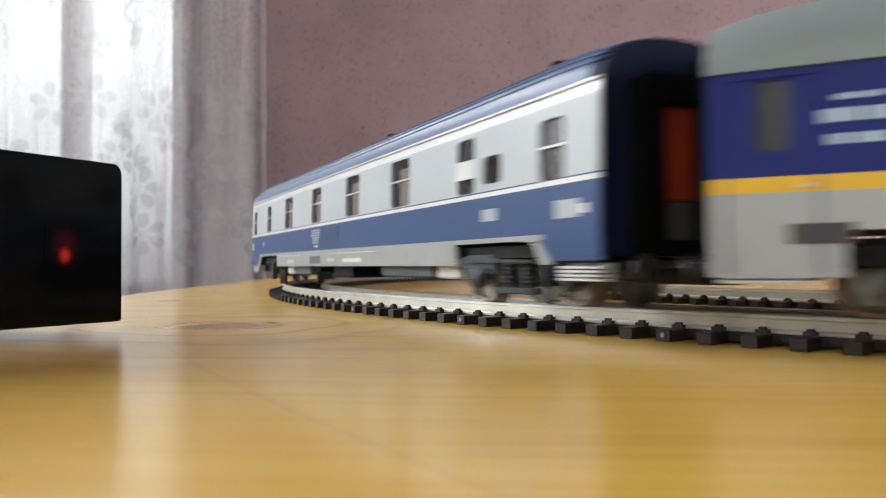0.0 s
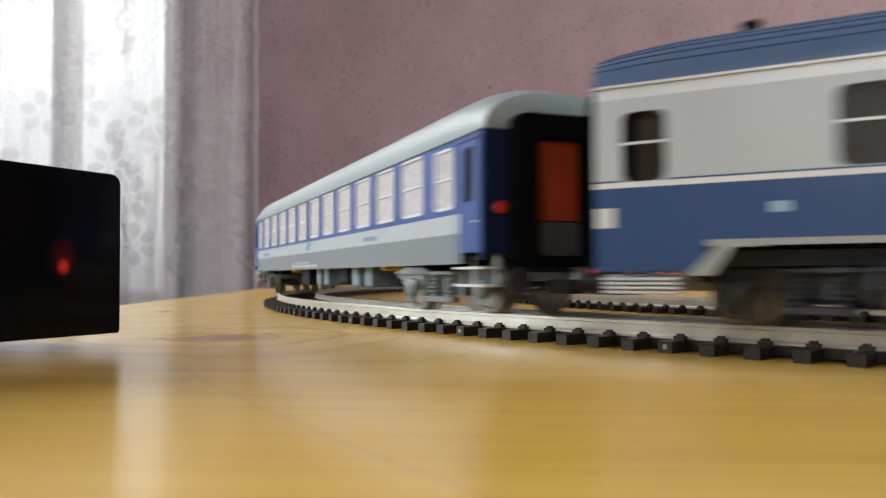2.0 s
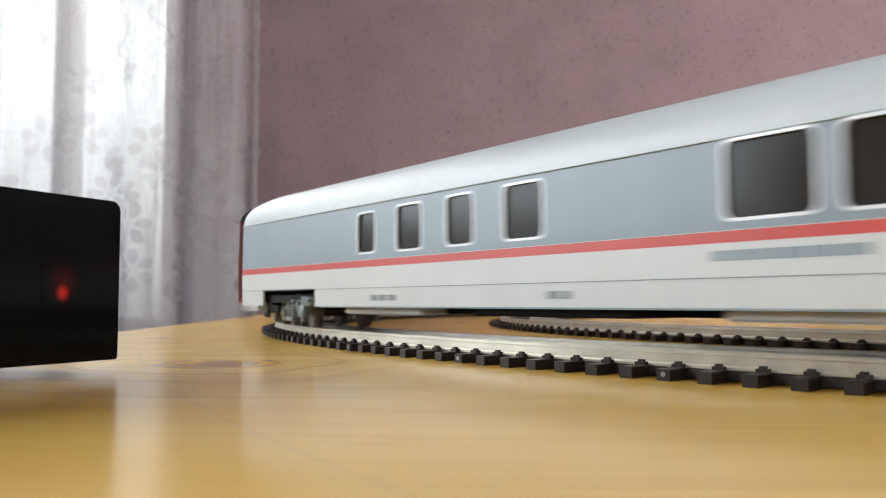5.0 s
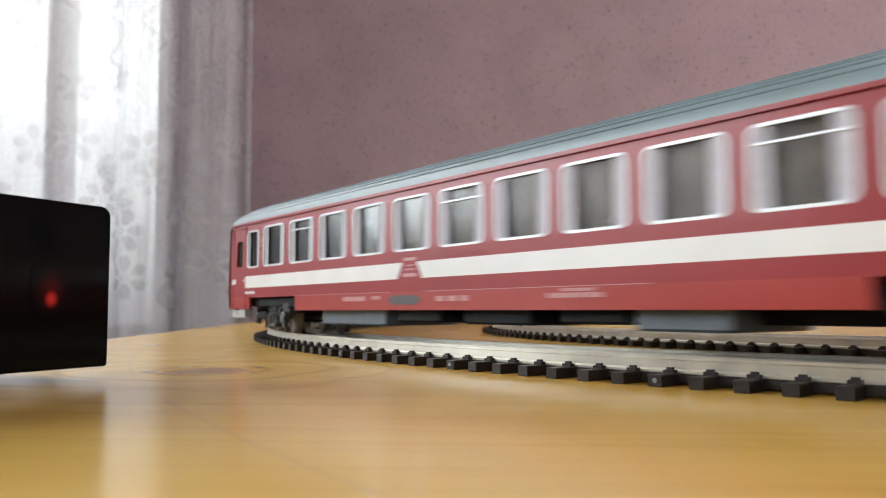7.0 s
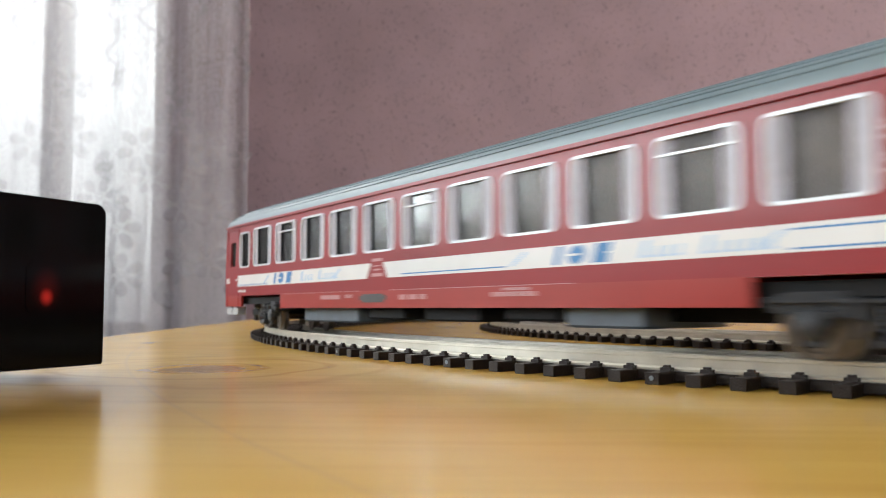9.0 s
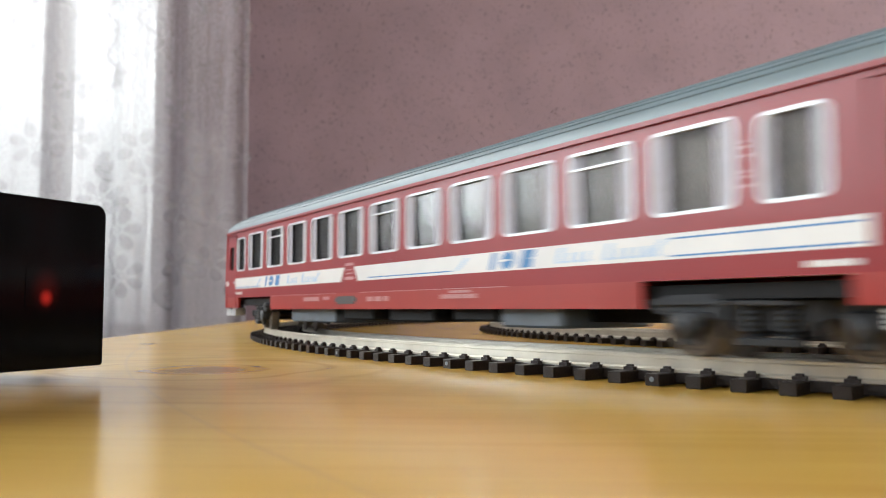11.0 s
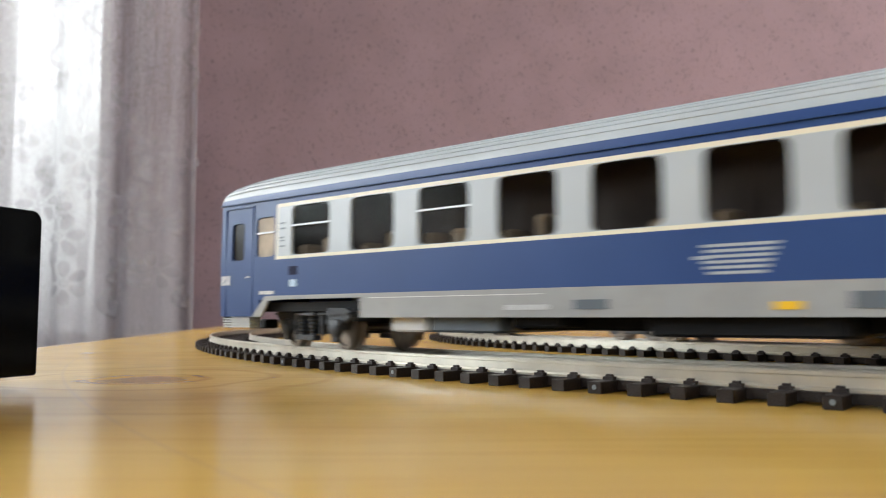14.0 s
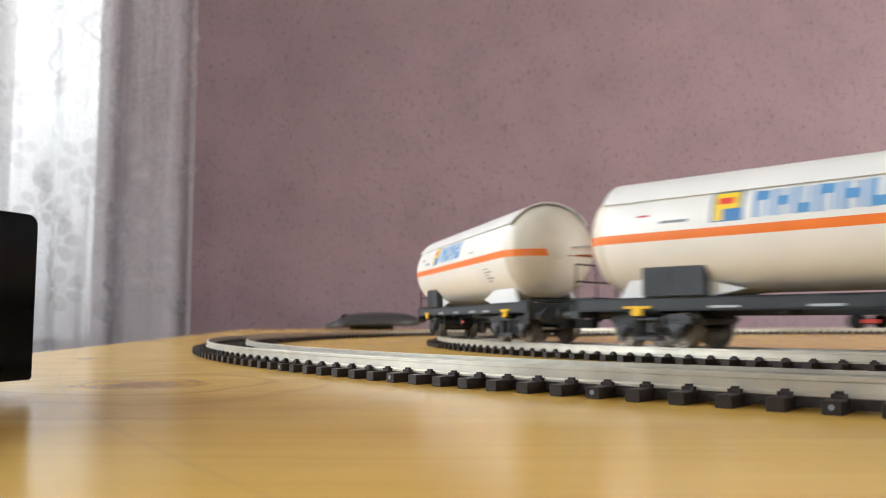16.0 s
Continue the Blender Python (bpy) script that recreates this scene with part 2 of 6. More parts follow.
def lace_mat(name, solid, colour=(0.85, 0.86, 0.88)):
    m = bpy.data.materials.new(name)
    m.use_nodes = True
    n, l = m.node_tree.nodes, m.node_tree.links
    n.remove(n["Principled BSDF"])
    tc = n.new("ShaderNodeTexCoord")
    no = n.new("ShaderNodeTexNoise")
    no.inputs["Scale"].default_value = 420
    no.inputs["Detail"].default_value = 1
    l.new(tc.outputs["Object"], no.inputs["Vector"])
    big = n.new("ShaderNodeTexNoise")
    big.inputs["Scale"].default_value = 1
    big.inputs["Detail"].default_value = 5
    st = n.new("ShaderNodeMapping")
    st.inputs["Scale"].default_value = (95, 1, 5) if name == "lace_net" else (260, 1, 40)
    l.new(tc.outputs["Object"], st.inputs["Vector"])
    l.new(st.outputs["Vector"], big.inputs["Vector"])
    mr = n.new("ShaderNodeMapRange")
    mr.inputs["From Min"].default_value, mr.inputs["From Max"].default_value = 0.35, 0.65
    mr.inputs["To Min"].default_value, mr.inputs["To Max"].default_value = solid - 0.16, min(1, solid + 0.16)
    l.new(no.outputs["Fac"], mr.inputs["Value"])
    m2 = n.new("ShaderNodeMath")
    m2.operation = "MULTIPLY_ADD"
    m2.inputs[1].default_value, m2.inputs[2].default_value = 0.50, -0.25
    l.new(big.outputs["Fac"], m2.inputs[0])
    m3 = n.new("ShaderNodeMath")
    m3.use_clamp = True
    l.new(mr.outputs["Result"], m3.inputs[0])
    l.new(m2.outputs[0], m3.inputs[1])
    # opacity rises from z 0.42 down to z 0.02
    sep = n.new("ShaderNodeSeparateXYZ")
    l.new(tc.outputs["Object"], sep.inputs[0])
    dens = n.new("ShaderNodeMapRange")
    dens.inputs["From Min"].default_value, dens.inputs["From Max"].default_value = 0.42, 0.02
    dens.inputs["To Max"].default_value = 0.42 if name == "lace_net" else 0.12
    l.new(sep.outputs["Z"], dens.inputs["Value"])
    m4 = n.new("ShaderNodeMath")
    m4.use_clamp = True
    l.new(m3.outputs[0], m4.inputs[0])
    l.new(dens.outputs["Result"], m4.inputs[1])
    di = n.new("ShaderNodeBsdfDiffuse")
    di.inputs["Color"].default_value = (*colour, 1)
    tl = n.new("ShaderNodeBsdfTranslucent")
    tl.inputs["Color"].default_value = (*colour, 1)
    cloth = n.new("ShaderNodeMixShader")
    cloth.inputs["Fac"].default_value = 0.5
    l.new(di.outputs["BSDF"], cloth.inputs[1])
    l.new(tl.outputs["BSDF"], cloth.inputs[2])
    tr = n.new("ShaderNodeBsdfTransparent")
    mx = n.new("ShaderNodeMixShader")
    l.new(m4.outputs[0], mx.inputs["Fac"])
    l.new(tr.outputs["BSDF"], mx.inputs[1])
    l.new(cloth.outputs["Shader"], mx.inputs[2])
    l.new(mx.outputs["Shader"], n["Material Output"].inputs["Surface"])
    return m


def glow_mat(name, colour, strength):
    m = bpy.data.materials.new(name)
    m.use_nodes = True
    n, l = m.node_tree.nodes, m.node_tree.links
    n.remove(n["Principled BSDF"])
    e = n.new("ShaderNodeEmission")
    e.inputs["Color"].default_value, e.inputs["Strength"].default_value = (*colour, 1), strength
    l.new(e.outputs["Emission"], n["Material Output"].inputs["Surface"])
    return m


PINE = wood_mat()
WALLPAPER = wallpaper_mat()
PLASTER = mat("ceiling_paint", (0.75, 0.74, 0.71), 0.9, var=0.04, scale=5)
FLOORWOOD = mat("floor_boards", (0.22, 0.13, 0.07), 0.5, var=0.3, scale=6)
FRAMEWHITE = mat("window_paint", (0.72, 0.72, 0.70), 0.4, var=0.05, scale=20)
PANE = glass_mat("window_glass", (0.95, 0.97, 0.97))
LACE = lace_mat("lace_net", 0.52, (0.50, 0.485, 0.51))
LACE_SOLID = lace_mat("lace_motif", 0.30, (0.62, 0.61, 0.63))
SKYGLOW = glow_mat("overcast_sky", (0.98, 0.99, 1.0), 2.05)
BLACKPLASTIC = mat("black_gloss_plastic", (0.003, 0.003, 0.0035), 0.14, var=0.2, scale=80, spec=0.13)
BLACKMATT = mat("black_rubber", (0.010, 0.010, 0.011), 0.65, var=0.3, scale=200, bump=0.2, bscale=2500, spec=0.2)


def led_mat():
    """Dark gloss plastic through which a red light glows, strongest at its foot."""
    m = mat("red_led", (0.003, 0.003, 0.0035), 0.14, var=0.2, scale=80, spec=0.13)
    n, l = m.node_tree.nodes, m.node_tree.links
    b = n["Principled BSDF"]
    b.inputs["Emission Color"].default_value = (1.0, 0.045, 0.03, 1)
    total = None
    # small bright core and a wide dim halo: centre x, z, half widths, strength
    for cx, cz, wx, wz, power in ((-0.0125, 0.0150, 0.0017, 0.0019, 0.36), (-0.0125, 0.0165, 0.0036, 0.0046, 0.030)):
        tc = n.new("ShaderNodeTexCoord")
        mp = n.new("ShaderNodeMapping")
        mp.inputs["Scale"].default_value = (1 / wx, 0, 1 / wz)
        mp.inputs["Location"].default_value = (-cx / wx, 0, -cz / wz)
        ln = n.new("ShaderNodeVectorMath")
        ln.operation = "LENGTH"
        mr = n.new("ShaderNodeMapRange")
        mr.interpolation_type = "SMOOTHSTEP"
        mr.inputs["From Min"].default_value, mr.inputs["From Max"].default_value = 1.0, 0.0
        mr.inputs["To Max"].default_value = power
        l.new(tc.outputs["Object"], mp.inputs["Vector"])
        l.new(mp.outputs["Vector"], ln.inputs[0])
        l.new(ln.outputs["Value"], mr.inputs["Value"])
        if total is None:
            total = mr.outputs["Result"]
        else:
            ad = n.new("ShaderNodeMath")
            l.new(total, ad.inputs[0])
            l.new(mr.outputs["Result"], ad.inputs[1])
            total = ad.outputs[0]
    l.new(total, b.inputs["Emission Strength"])
    return m


RED_LED = led_mat()
SLEEPER_MAT = mat("sleeper_plastic", (0.016, 0.0100, 0.0078), 0.5, var=0.35, scale=300, bump=0.35, bscale=2600, dirt=0.10, spec=0.35)
NICKEL = mat("nickel_silver_rail", (0.58, 0.55, 0.475), 0.40, metal=0.75, var=0.12, scale=150, bump=0.1, bscale=1500)
WHEELSTEEL = mat("wheel_steel", (0.20, 0.17, 0.14), 0.4, metal=0.8, var=0.3, scale=300)
BOGIE_MAT = mat("bogie_plastic", (0.018, 0.021, 0.026), 0.5, var=0.35, scale=250, bump=0.3, bscale=2500, dirt=0.15)
BOGIE_GREY = mat("bogie_grey_plastic", (0.16, 0.19, 0.20), 0.5, var=0.3, scale=250, bump=0.3, bscale=2500, dirt=0.5)
BOX_PALE = mat("underfloor_pale_grey", (0.18, 0.235, 0.275), 0.5, var=0.15, scale=150, dirt=0.15)
BOXGREY = mat("underfloor_grey", (0.10, 0.125, 0.15), 0.5, var=0.2, scale=150, dirt=0.25)
WHITE_P = mat("white_print", (0.72, 0.72, 0.71), 0.4, var=0.05, scale=80)
MOUSE_GREY = mat("charcoal_plastic", (0.045, 0.042, 0.042), 0.38, var=0.15, scale=120)
RED_P = mat("red_coach_paint", (0.275, 0.020, 0.023), 0.40, var=0.07, scale=40, coat=0.08, spec=0.35)
RED_LOW = mat("red_skirt_paint", (0.34, 0.030, 0.022), 0.36, var=0.1, scale=60, coat=0.2)
BLUE_D = mat("deep_blue_paint", (0.024, 0.064, 0.205), 0.42, var=0.08, scale=40, coat=0.08, spec=0.35)
BLUE_S = mat("steel_blue_paint", (0.028, 0.070, 0.19), 0.42, var=0.08, scale=40, coat=0.08, spec=0.35)
BLUE_V = mat("violet_blue_paint", (0.040, 0.085, 0.275), 0.42, var=0.08, scale=40, coat=0.08, spec=0.35)
# near-black navy for coach ends and small side marks
NAVY = mat("navy_dark", (0.006, 0.009, 0.036), 0.62, var=0.15, scale=60, spec=0.15)
GREY_BAND = mat("window_band_grey", (0.47, 0.51, 0.535), 0.38, var=0.05, scale=50, coat=0.1)
GREY_SKIRT = mat("skirt_grey", (0.34, 0.35, 0.35), 0.42, var=0.08, scale=60, dirt=0.12)
GREY_LIGHT = mat("light_grey_paint", (0.42, 0.46, 0.49), 0.38, var=0.05, scale=50)
GREY_DARK = mat("slate_grey_paint", (0.19, 0.22, 0.24), 0.42, var=0.08, scale=50)
GREY_WARM = mat("pale_grey_paint", (0.56, 0.58, 0.59), 0.4, var=0.05, scale=50)
GREY_BLUE = mat("blue_grey_paint", (0.22, 0.275, 0.315), 0.4, var=0.06, scale=50)
CREAM = mat("cream_line_paint", (0.80, 0.74, 0.58), 0.4, var=0.04, scale=50)
YELLOW = mat("yellow_stripe_paint", (0.85, 0.52, 0.02), 0.4, var=0.05, scale=50)
SILVER = mat("silver_trim", (0.66, 0.67, 0.69), 0.42, metal=0.3, var=0.05, scale=80)
ROOF_TEAL = mat("roof_teal_grey", (0.20, 0.26, 0.28), 0.45, var=0.1, scale=30, dirt=0.12)
ROOF_BLUE = mat("roof_blue", (0.075, 0.125, 0.23), 0.38, var=0.08, scale=30)
ROOF_LIGHT = mat("roof_light_grey", (0.50, 0.54, 0.56), 0.42, var=0.06, scale=30, dirt=0.1)
ROOF_GREEN = mat("roof_grey_green", (0.26, 0.31, 0.31), 0.45, var=0.08, scale=30, dirt=0.1)
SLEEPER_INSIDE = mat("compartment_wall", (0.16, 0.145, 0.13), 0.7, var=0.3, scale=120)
# pale colour for reflections and tan interior in the panes
PANE_SHEEN = mat("pane_sheen_pale", (0.50, 0.475, 0.49), 0.7, var=0.22, scale=700)
DARK_INSIDE = mat("coach_interior", (0.34, 0.31, 0.29), 0.7, var=0.3, scale=120)
SEAT_TAN = mat("seat_tan", (0.34, 0.28, 0.21), 0.7, var=0.2, scale=200)
CURTAIN_P = mat("coach_curtain", (0.47, 0.455, 0.505), 0.7, var=0.12, scale=900)
DOOR_ORANGE = mat("gangway_door_orange", (0.30, 0.036, 0.010), 0.45, var=0.15, scale=90)
SEAT_CREAM = mat("furniture_cream", (0.46, 0.38, 0.28), 0.6, var=0.25, scale=200)
BLIND_DIM = mat("blind_brown", (0.15, 0.125, 0.105), 0.7, var=0.2, scale=200)
# wall colour kept dark to stand for the unlit depth of the saloon
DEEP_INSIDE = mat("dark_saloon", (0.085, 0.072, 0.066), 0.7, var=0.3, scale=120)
BLUE_Y = mat("ultramarine_paint", (0.018, 0.028, 0.19), 0.5, var=0.08, scale=40, spec=0.2)
# blue paint darkened to put the shade on coach ends into colour
BLUE_END_DIM = mat("blue_end_dimmed", (0.0065, 0.013, 0.052), 0.6, var=0.15, scale=60, spec=0.15)
RED_LENS = mat("red_lamp_lens", (0.45, 0.015, 0.01), 0.2, var=0.1, scale=300, coat=0.4)
COACHGLASS = glass_mat("tinted_glass", (0.80, 0.79, 0.78), 0.14, 1.18)
# opaque near-black pane; no interior shows through it
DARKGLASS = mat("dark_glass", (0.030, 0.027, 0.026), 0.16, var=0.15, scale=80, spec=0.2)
DEEPGLASS = glass_mat("saloon_glass", (0.80, 0.79, 0.78), 0.12, 1.09)
TANK_WHITE = mat("tank_cream_white", (0.82, 0.80, 0.76), 0.36, var=0.05, scale=30, coat=0.15, dirt=0.05, bscale=90)
# darker copy of the tank cream: shade on the ends put into colour
TANK_END_SHADED = mat("tank_cream_shaded", (0.66, 0.60, 0.50), 0.4, var=0.08, scale=40, dirt=0.1, bscale=120)
TANK_ORANGE = mat("tank_orange_band", (0.85, 0.20, 0.025), 0.38, var=0.05, scale=60)
FRAME_GREY = mat("wagon_frame_grey", (0.028, 0.034, 0.042), 0.5, var=0.2, scale=120, dirt=0.12)
LOGO_BLUE = mat("logo_blue", (0.045, 0.20, 0.46), 0.4, var=0.06, scale=90)
LOGO_MID = mat("logo_mid_blue", (0.10, 0.30, 0.58), 0.4, var=0.06, scale=90)
LOGO_PALE = mat("logo_pale_blue", (0.40, 0.55, 0.72), 0.4, var=0.06, scale=90)
LOGO_YELLOW = mat("logo_yellow", (0.88, 0.62, 0.03), 0.4, var=0.05, scale=90)
LOGO_RED = mat("logo_red", (0.75, 0.05, 0.03), 0.4, var=0.05, scale=90)
STRIPE_RED = mat("red_stripe_paint", (0.50, 0.055, 0.045), 0.38, var=0.06, scale=60)


# ---- mesh helpers ----
class Build:
    """Collects faces of one mesh."""

    def __init__(self):
        self.v, self.f, self.m, self.weld = [], [], [], False

    def add(self, verts, faces, mi=0):
        o = len(self.v)
        self.v += [tuple(p) for p in verts]
        for f in faces:
            self.f.append(tuple(i + o for i in f))
            self.m.append(mi)
        return self

    def box(self, x0, x1, y0, y1, z0, z1, mi=0, b=0.0):
        if not b:
            vs = [(x, y, z) for x in (x0, x1) for y in (y0, y1) for z in (z0, z1)]
            return self.add(vs, [(0, 1, 3, 2), (4, 6, 7, 5), (0, 4, 5, 1), (2, 3, 7, 6), (0, 2, 6, 4), (1, 5, 7, 3)], mi)
        rings = []
        for z, k in ((z0, b), (z0 + b, 0), (z1 - b, 0), (z1, b)):
            a0, a1, c0, c1 = x0 + k, x1 - k, y0 + k, y1 - k
            rings.append([(a0 + b, c0, z), (a1 - b, c0, z), (a1, c0 + b, z), (a1, c1 - b, z), (a1 - b, c1, z), (a0 + b, c1, z), (a0, c1 - b, z), (a0, c0 + b, z)])
        return self.loft(rings, mi)

    def loft(self, rings, mi=0, caps=True, closed=True):
        k = len(rings[0])
        faces = []
        for i in range(len(rings) - 1):
            for j in range(k if closed else k - 1):
                a, b2 = i * k + j, i * k + (j + 1) % k
                faces.append((a, b2, b2 + k, a + k))
        if caps:
            faces.append(tuple(reversed(range(k))))
            faces.append(tuple(range((len(rings) - 1) * k, len(rings) * k)))
        return self.add([p for r in rings for p in r], faces, mi)

    def lathe_y(self, cx, cz, prof, n=20, mi=0):
        """prof: (y, radius) along the y axis."""
        rings = [[(cx + r * math.cos(2 * math.pi * k / n), y, cz + r * math.sin(2 * math.pi * k / n)) for k in range(n)] for y, r in prof]
        return self.loft(rings, mi)

    def lathe_x(self, cy, cz, prof, n=16, mi=0):
        rings = [[(x, cy + r * math.cos(2 * math.pi * k / n), cz + r * math.sin(2 * math.pi * k / n)) for k in range(n)] for x, r in prof]
        return self.loft(rings, mi)

    def lathe_z(self, cx, cy, prof, n=16, mi=0):
        rings = [[(cx + r * math.cos(2 * math.pi * k / n), cy + r * math.sin(2 * math.pi * k / n), z) for k in range(n)] for z, r in prof]
        return self.loft(rings, mi)

    def mirror_y(self):
        k = len(self.v)
        self.v += [(x, -y, z) for x, y, z in self.v]
        for f, mi in list(zip(self.f, self.m)):
            self.f.append(tuple(i + k for i in reversed(f)))
            self.m.append(mi)
        return self

    def mesh(self, name, mats, smooth=False):
        me = bpy.data.meshes.new(name)
        me.from_pydata(self.v, [], self.f)
        for m in (mats if isinstance(mats, (list, tuple)) else [mats]):
            me.materials.append(m)
        me.polygons.foreach_set("material_index", self.m)
        bm = bmesh.new()
        bm.from_mesh(me)
        if self.weld:
            bmesh.ops.remove_doubles(bm, verts=bm.verts, dist=2e-6)
        bmesh.ops.recalc_face_normals(bm, faces=bm.faces)
        bm.to_mesh(me)
        bm.free()
        if smooth:
            me.polygons.foreach_set("use_smooth", [True] * len(me.polygons))
            me.set_sharp_from_angle(angle=radians(35))
        me.update()
        return me


def part(name, b, mats, parent, label="", smooth=False):
    ob = new(name, b.mesh(name, mats, smooth) if isinstance(b, Build) else b)
    ob.parent = parent
    return tagged(ob, label)


def rounded(x0, x1, z0, z1, r, seg=4):
    pts = []
    for cx2, cz2, a0 in ((x1 - r, z0 + r, -90), (x1 - r, z1 - r, 0), (x0 + r, z1 - r, 90), (x0 + r, z0 + r, 180)):
        for k in range(seg + 1):
            a = radians(a0 + 90 * k / seg)
            pts.append((cx2 + r * math.cos(a), cz2 + r * math.sin(a)))
    return pts


# ---- room ----
X0, X1, Y0, Y1, Z0, Z1 = -2.2, 3.2, -2.6, 1.64, -0.75, 1.85


def wall(name, b, mats, label):
    return tagged(new(name, b.mesh(name, mats)), label, "wall", kind="structure")


def wall_with_hole(axis, at, thick, a0, a1, h0, h1, zlo, zhi):
    b = Build()
    lo, hi = (X0 - 0.12, X1 + 0.12) if axis == "y" else (Y0, Y1)
    for p0, p1, q0, q1 in ((lo, a0, Z0, Z1), (a1, hi, Z0, Z1), (a0, a1, Z0, zlo), (a0, a1, zhi, Z1)):
        if p1 - p0 < 1e-6:
            continue
        if axis == "y":
            b.box(p0, p1, at, at + thick, q0, q1)
        else:
            b.box(at - thick, at, p0, p1, q0, q1)
    return b


WIN = (-1.95, -0.696, -0.09, 1.55)
wall("wall_north", wall_with_hole("y", Y1, 0.2, WIN[0], WIN[1], Z0, Z1, WIN[2], WIN[3]), WALLPAPER, "mauve speckled wallpaper wall behind the table")
# openings for made-up windows in walls that are never in view
WIN2 = (-1.55, 0.05, 0.12, 1.60)
WIN3 = (-0.40, 1.20, 0.12, 1.60)
wall("wall_west", wall_with_hole("x", X0, 0.2, WIN3[0], WIN3[1], Z0, Z1, WIN3[2], WIN3[3]), WALLPAPER, "mauve wallpaper wall with an added, unseen window")
wall("wall_east", wall_with_hole("x", X1 + 0.2, 0.2, WIN2[0], WIN2[1], Z0, Z1, WIN2[2], WIN2[3]), WALLPAPER, "mauve wallpaper wall with an added, unseen window")
WIN4 = (-1.7, -0.1, 0.12, 1.60)
wall("wall_south", wall_with_hole("y", Y0 - 0.2, 0.2, WIN4[0], WIN4[1], Z0, Z1, WIN4[2], WIN4[3]), WALLPAPER, "mauve wallpaper wall with an added, unseen window")
tagged(new("floor", Build().box(X0, X1, Y0, Y1, Z0 - 0.1, Z0 - 0.002).mesh("floor", FLOORWOOD)), "brown wooden floor", "floor", kind="structure")
tagged(new("ceiling", Build().box(X0 - 0.2, X1 + 0.2, Y0 - 0.2, Y1 + 0.2, Z1 + 0.002, Z1 + 0.1).mesh("ceiling", PLASTER)), "plain white ceiling", "ceiling", kind="structure")


def window_unit(name, label, origin, turn, w, h, mullions):
    root = tagged(new(name), label, "window", kind="structure")
    root.matrix_world = pose(*origin, 0, 0, turn)
    fr = Build()
    t = 0.05
    for x0, x1, z0, z1 in ((0, w, 0, t), (0, w, h - t, h), (0, t, t, h - t), (w - t, w, t, h - t)):
        fr.box(x0, x1, 0.06, 0.12, z0, z1, b=0.004)
    for x in mullions:
        fr.box(x - 0.02, x + 0.02, 0.055, 0.125, t, h - t, b=0.004)
    part("window_frame", fr, FRAMEWHITE, root)
    part("window_sill", Build().box(-0.0, w, -0.04, 0.055, -0.02, 0.0, b=0.004), FRAMEWHITE, root)
    edges = [t] + [m for m in mullions] + [w - t]
    for a, c in zip(edges[:-1], edges[1:]):
        p = part("pane", Build().box(a + (0.018 if a > t else -0.004), c - (0.018 if c < w - t else -0.004), 0.088, 0.092, t, h - t), PANE, root)
        p.visible_shadow = False
    return root


window_unit("window_1", "white framed window behind a lace curtain", (WIN[0], Y1, WIN[2] + 0.021), 0, WIN[1] - WIN[0], WIN[3] - WIN[2] - 0.022, (0.20, WIN[1] - WIN[0] - 0.285))
# the next three windows are made up around the added lamps
window_unit("added_window_2", "white framed window added unseen in the west wall", (X0, WIN3[0], WIN3[2] + 0.021), 90, WIN2[1] - WIN2[0], WIN2[3] - WIN2[2] - 0.022, (0.8,))
window_unit("added_window_3", "white framed window added unseen in the east wall", (X1, WIN2[1], WIN2[2] + 0.021), -90, WIN2[1] - WIN2[0], WIN2[3] - WIN2[2] - 0.022, (0.8,))
window_unit("added_window_4", "white framed window added unseen behind the camera", (WIN4[1], Y0, WIN4[2] + 0.021), 180, WIN4[1] - WIN4[0], WIN4[3] - WIN4[2] - 0.022, (0.8,))
tagged(new("backdrop", Build().box(-4.0, 1.0, 3.2, 3.21, -1.5, 3.4).mesh("backdrop", SKYGLOW)), "pale overcast sky outside the window", "sky", kind="structure")


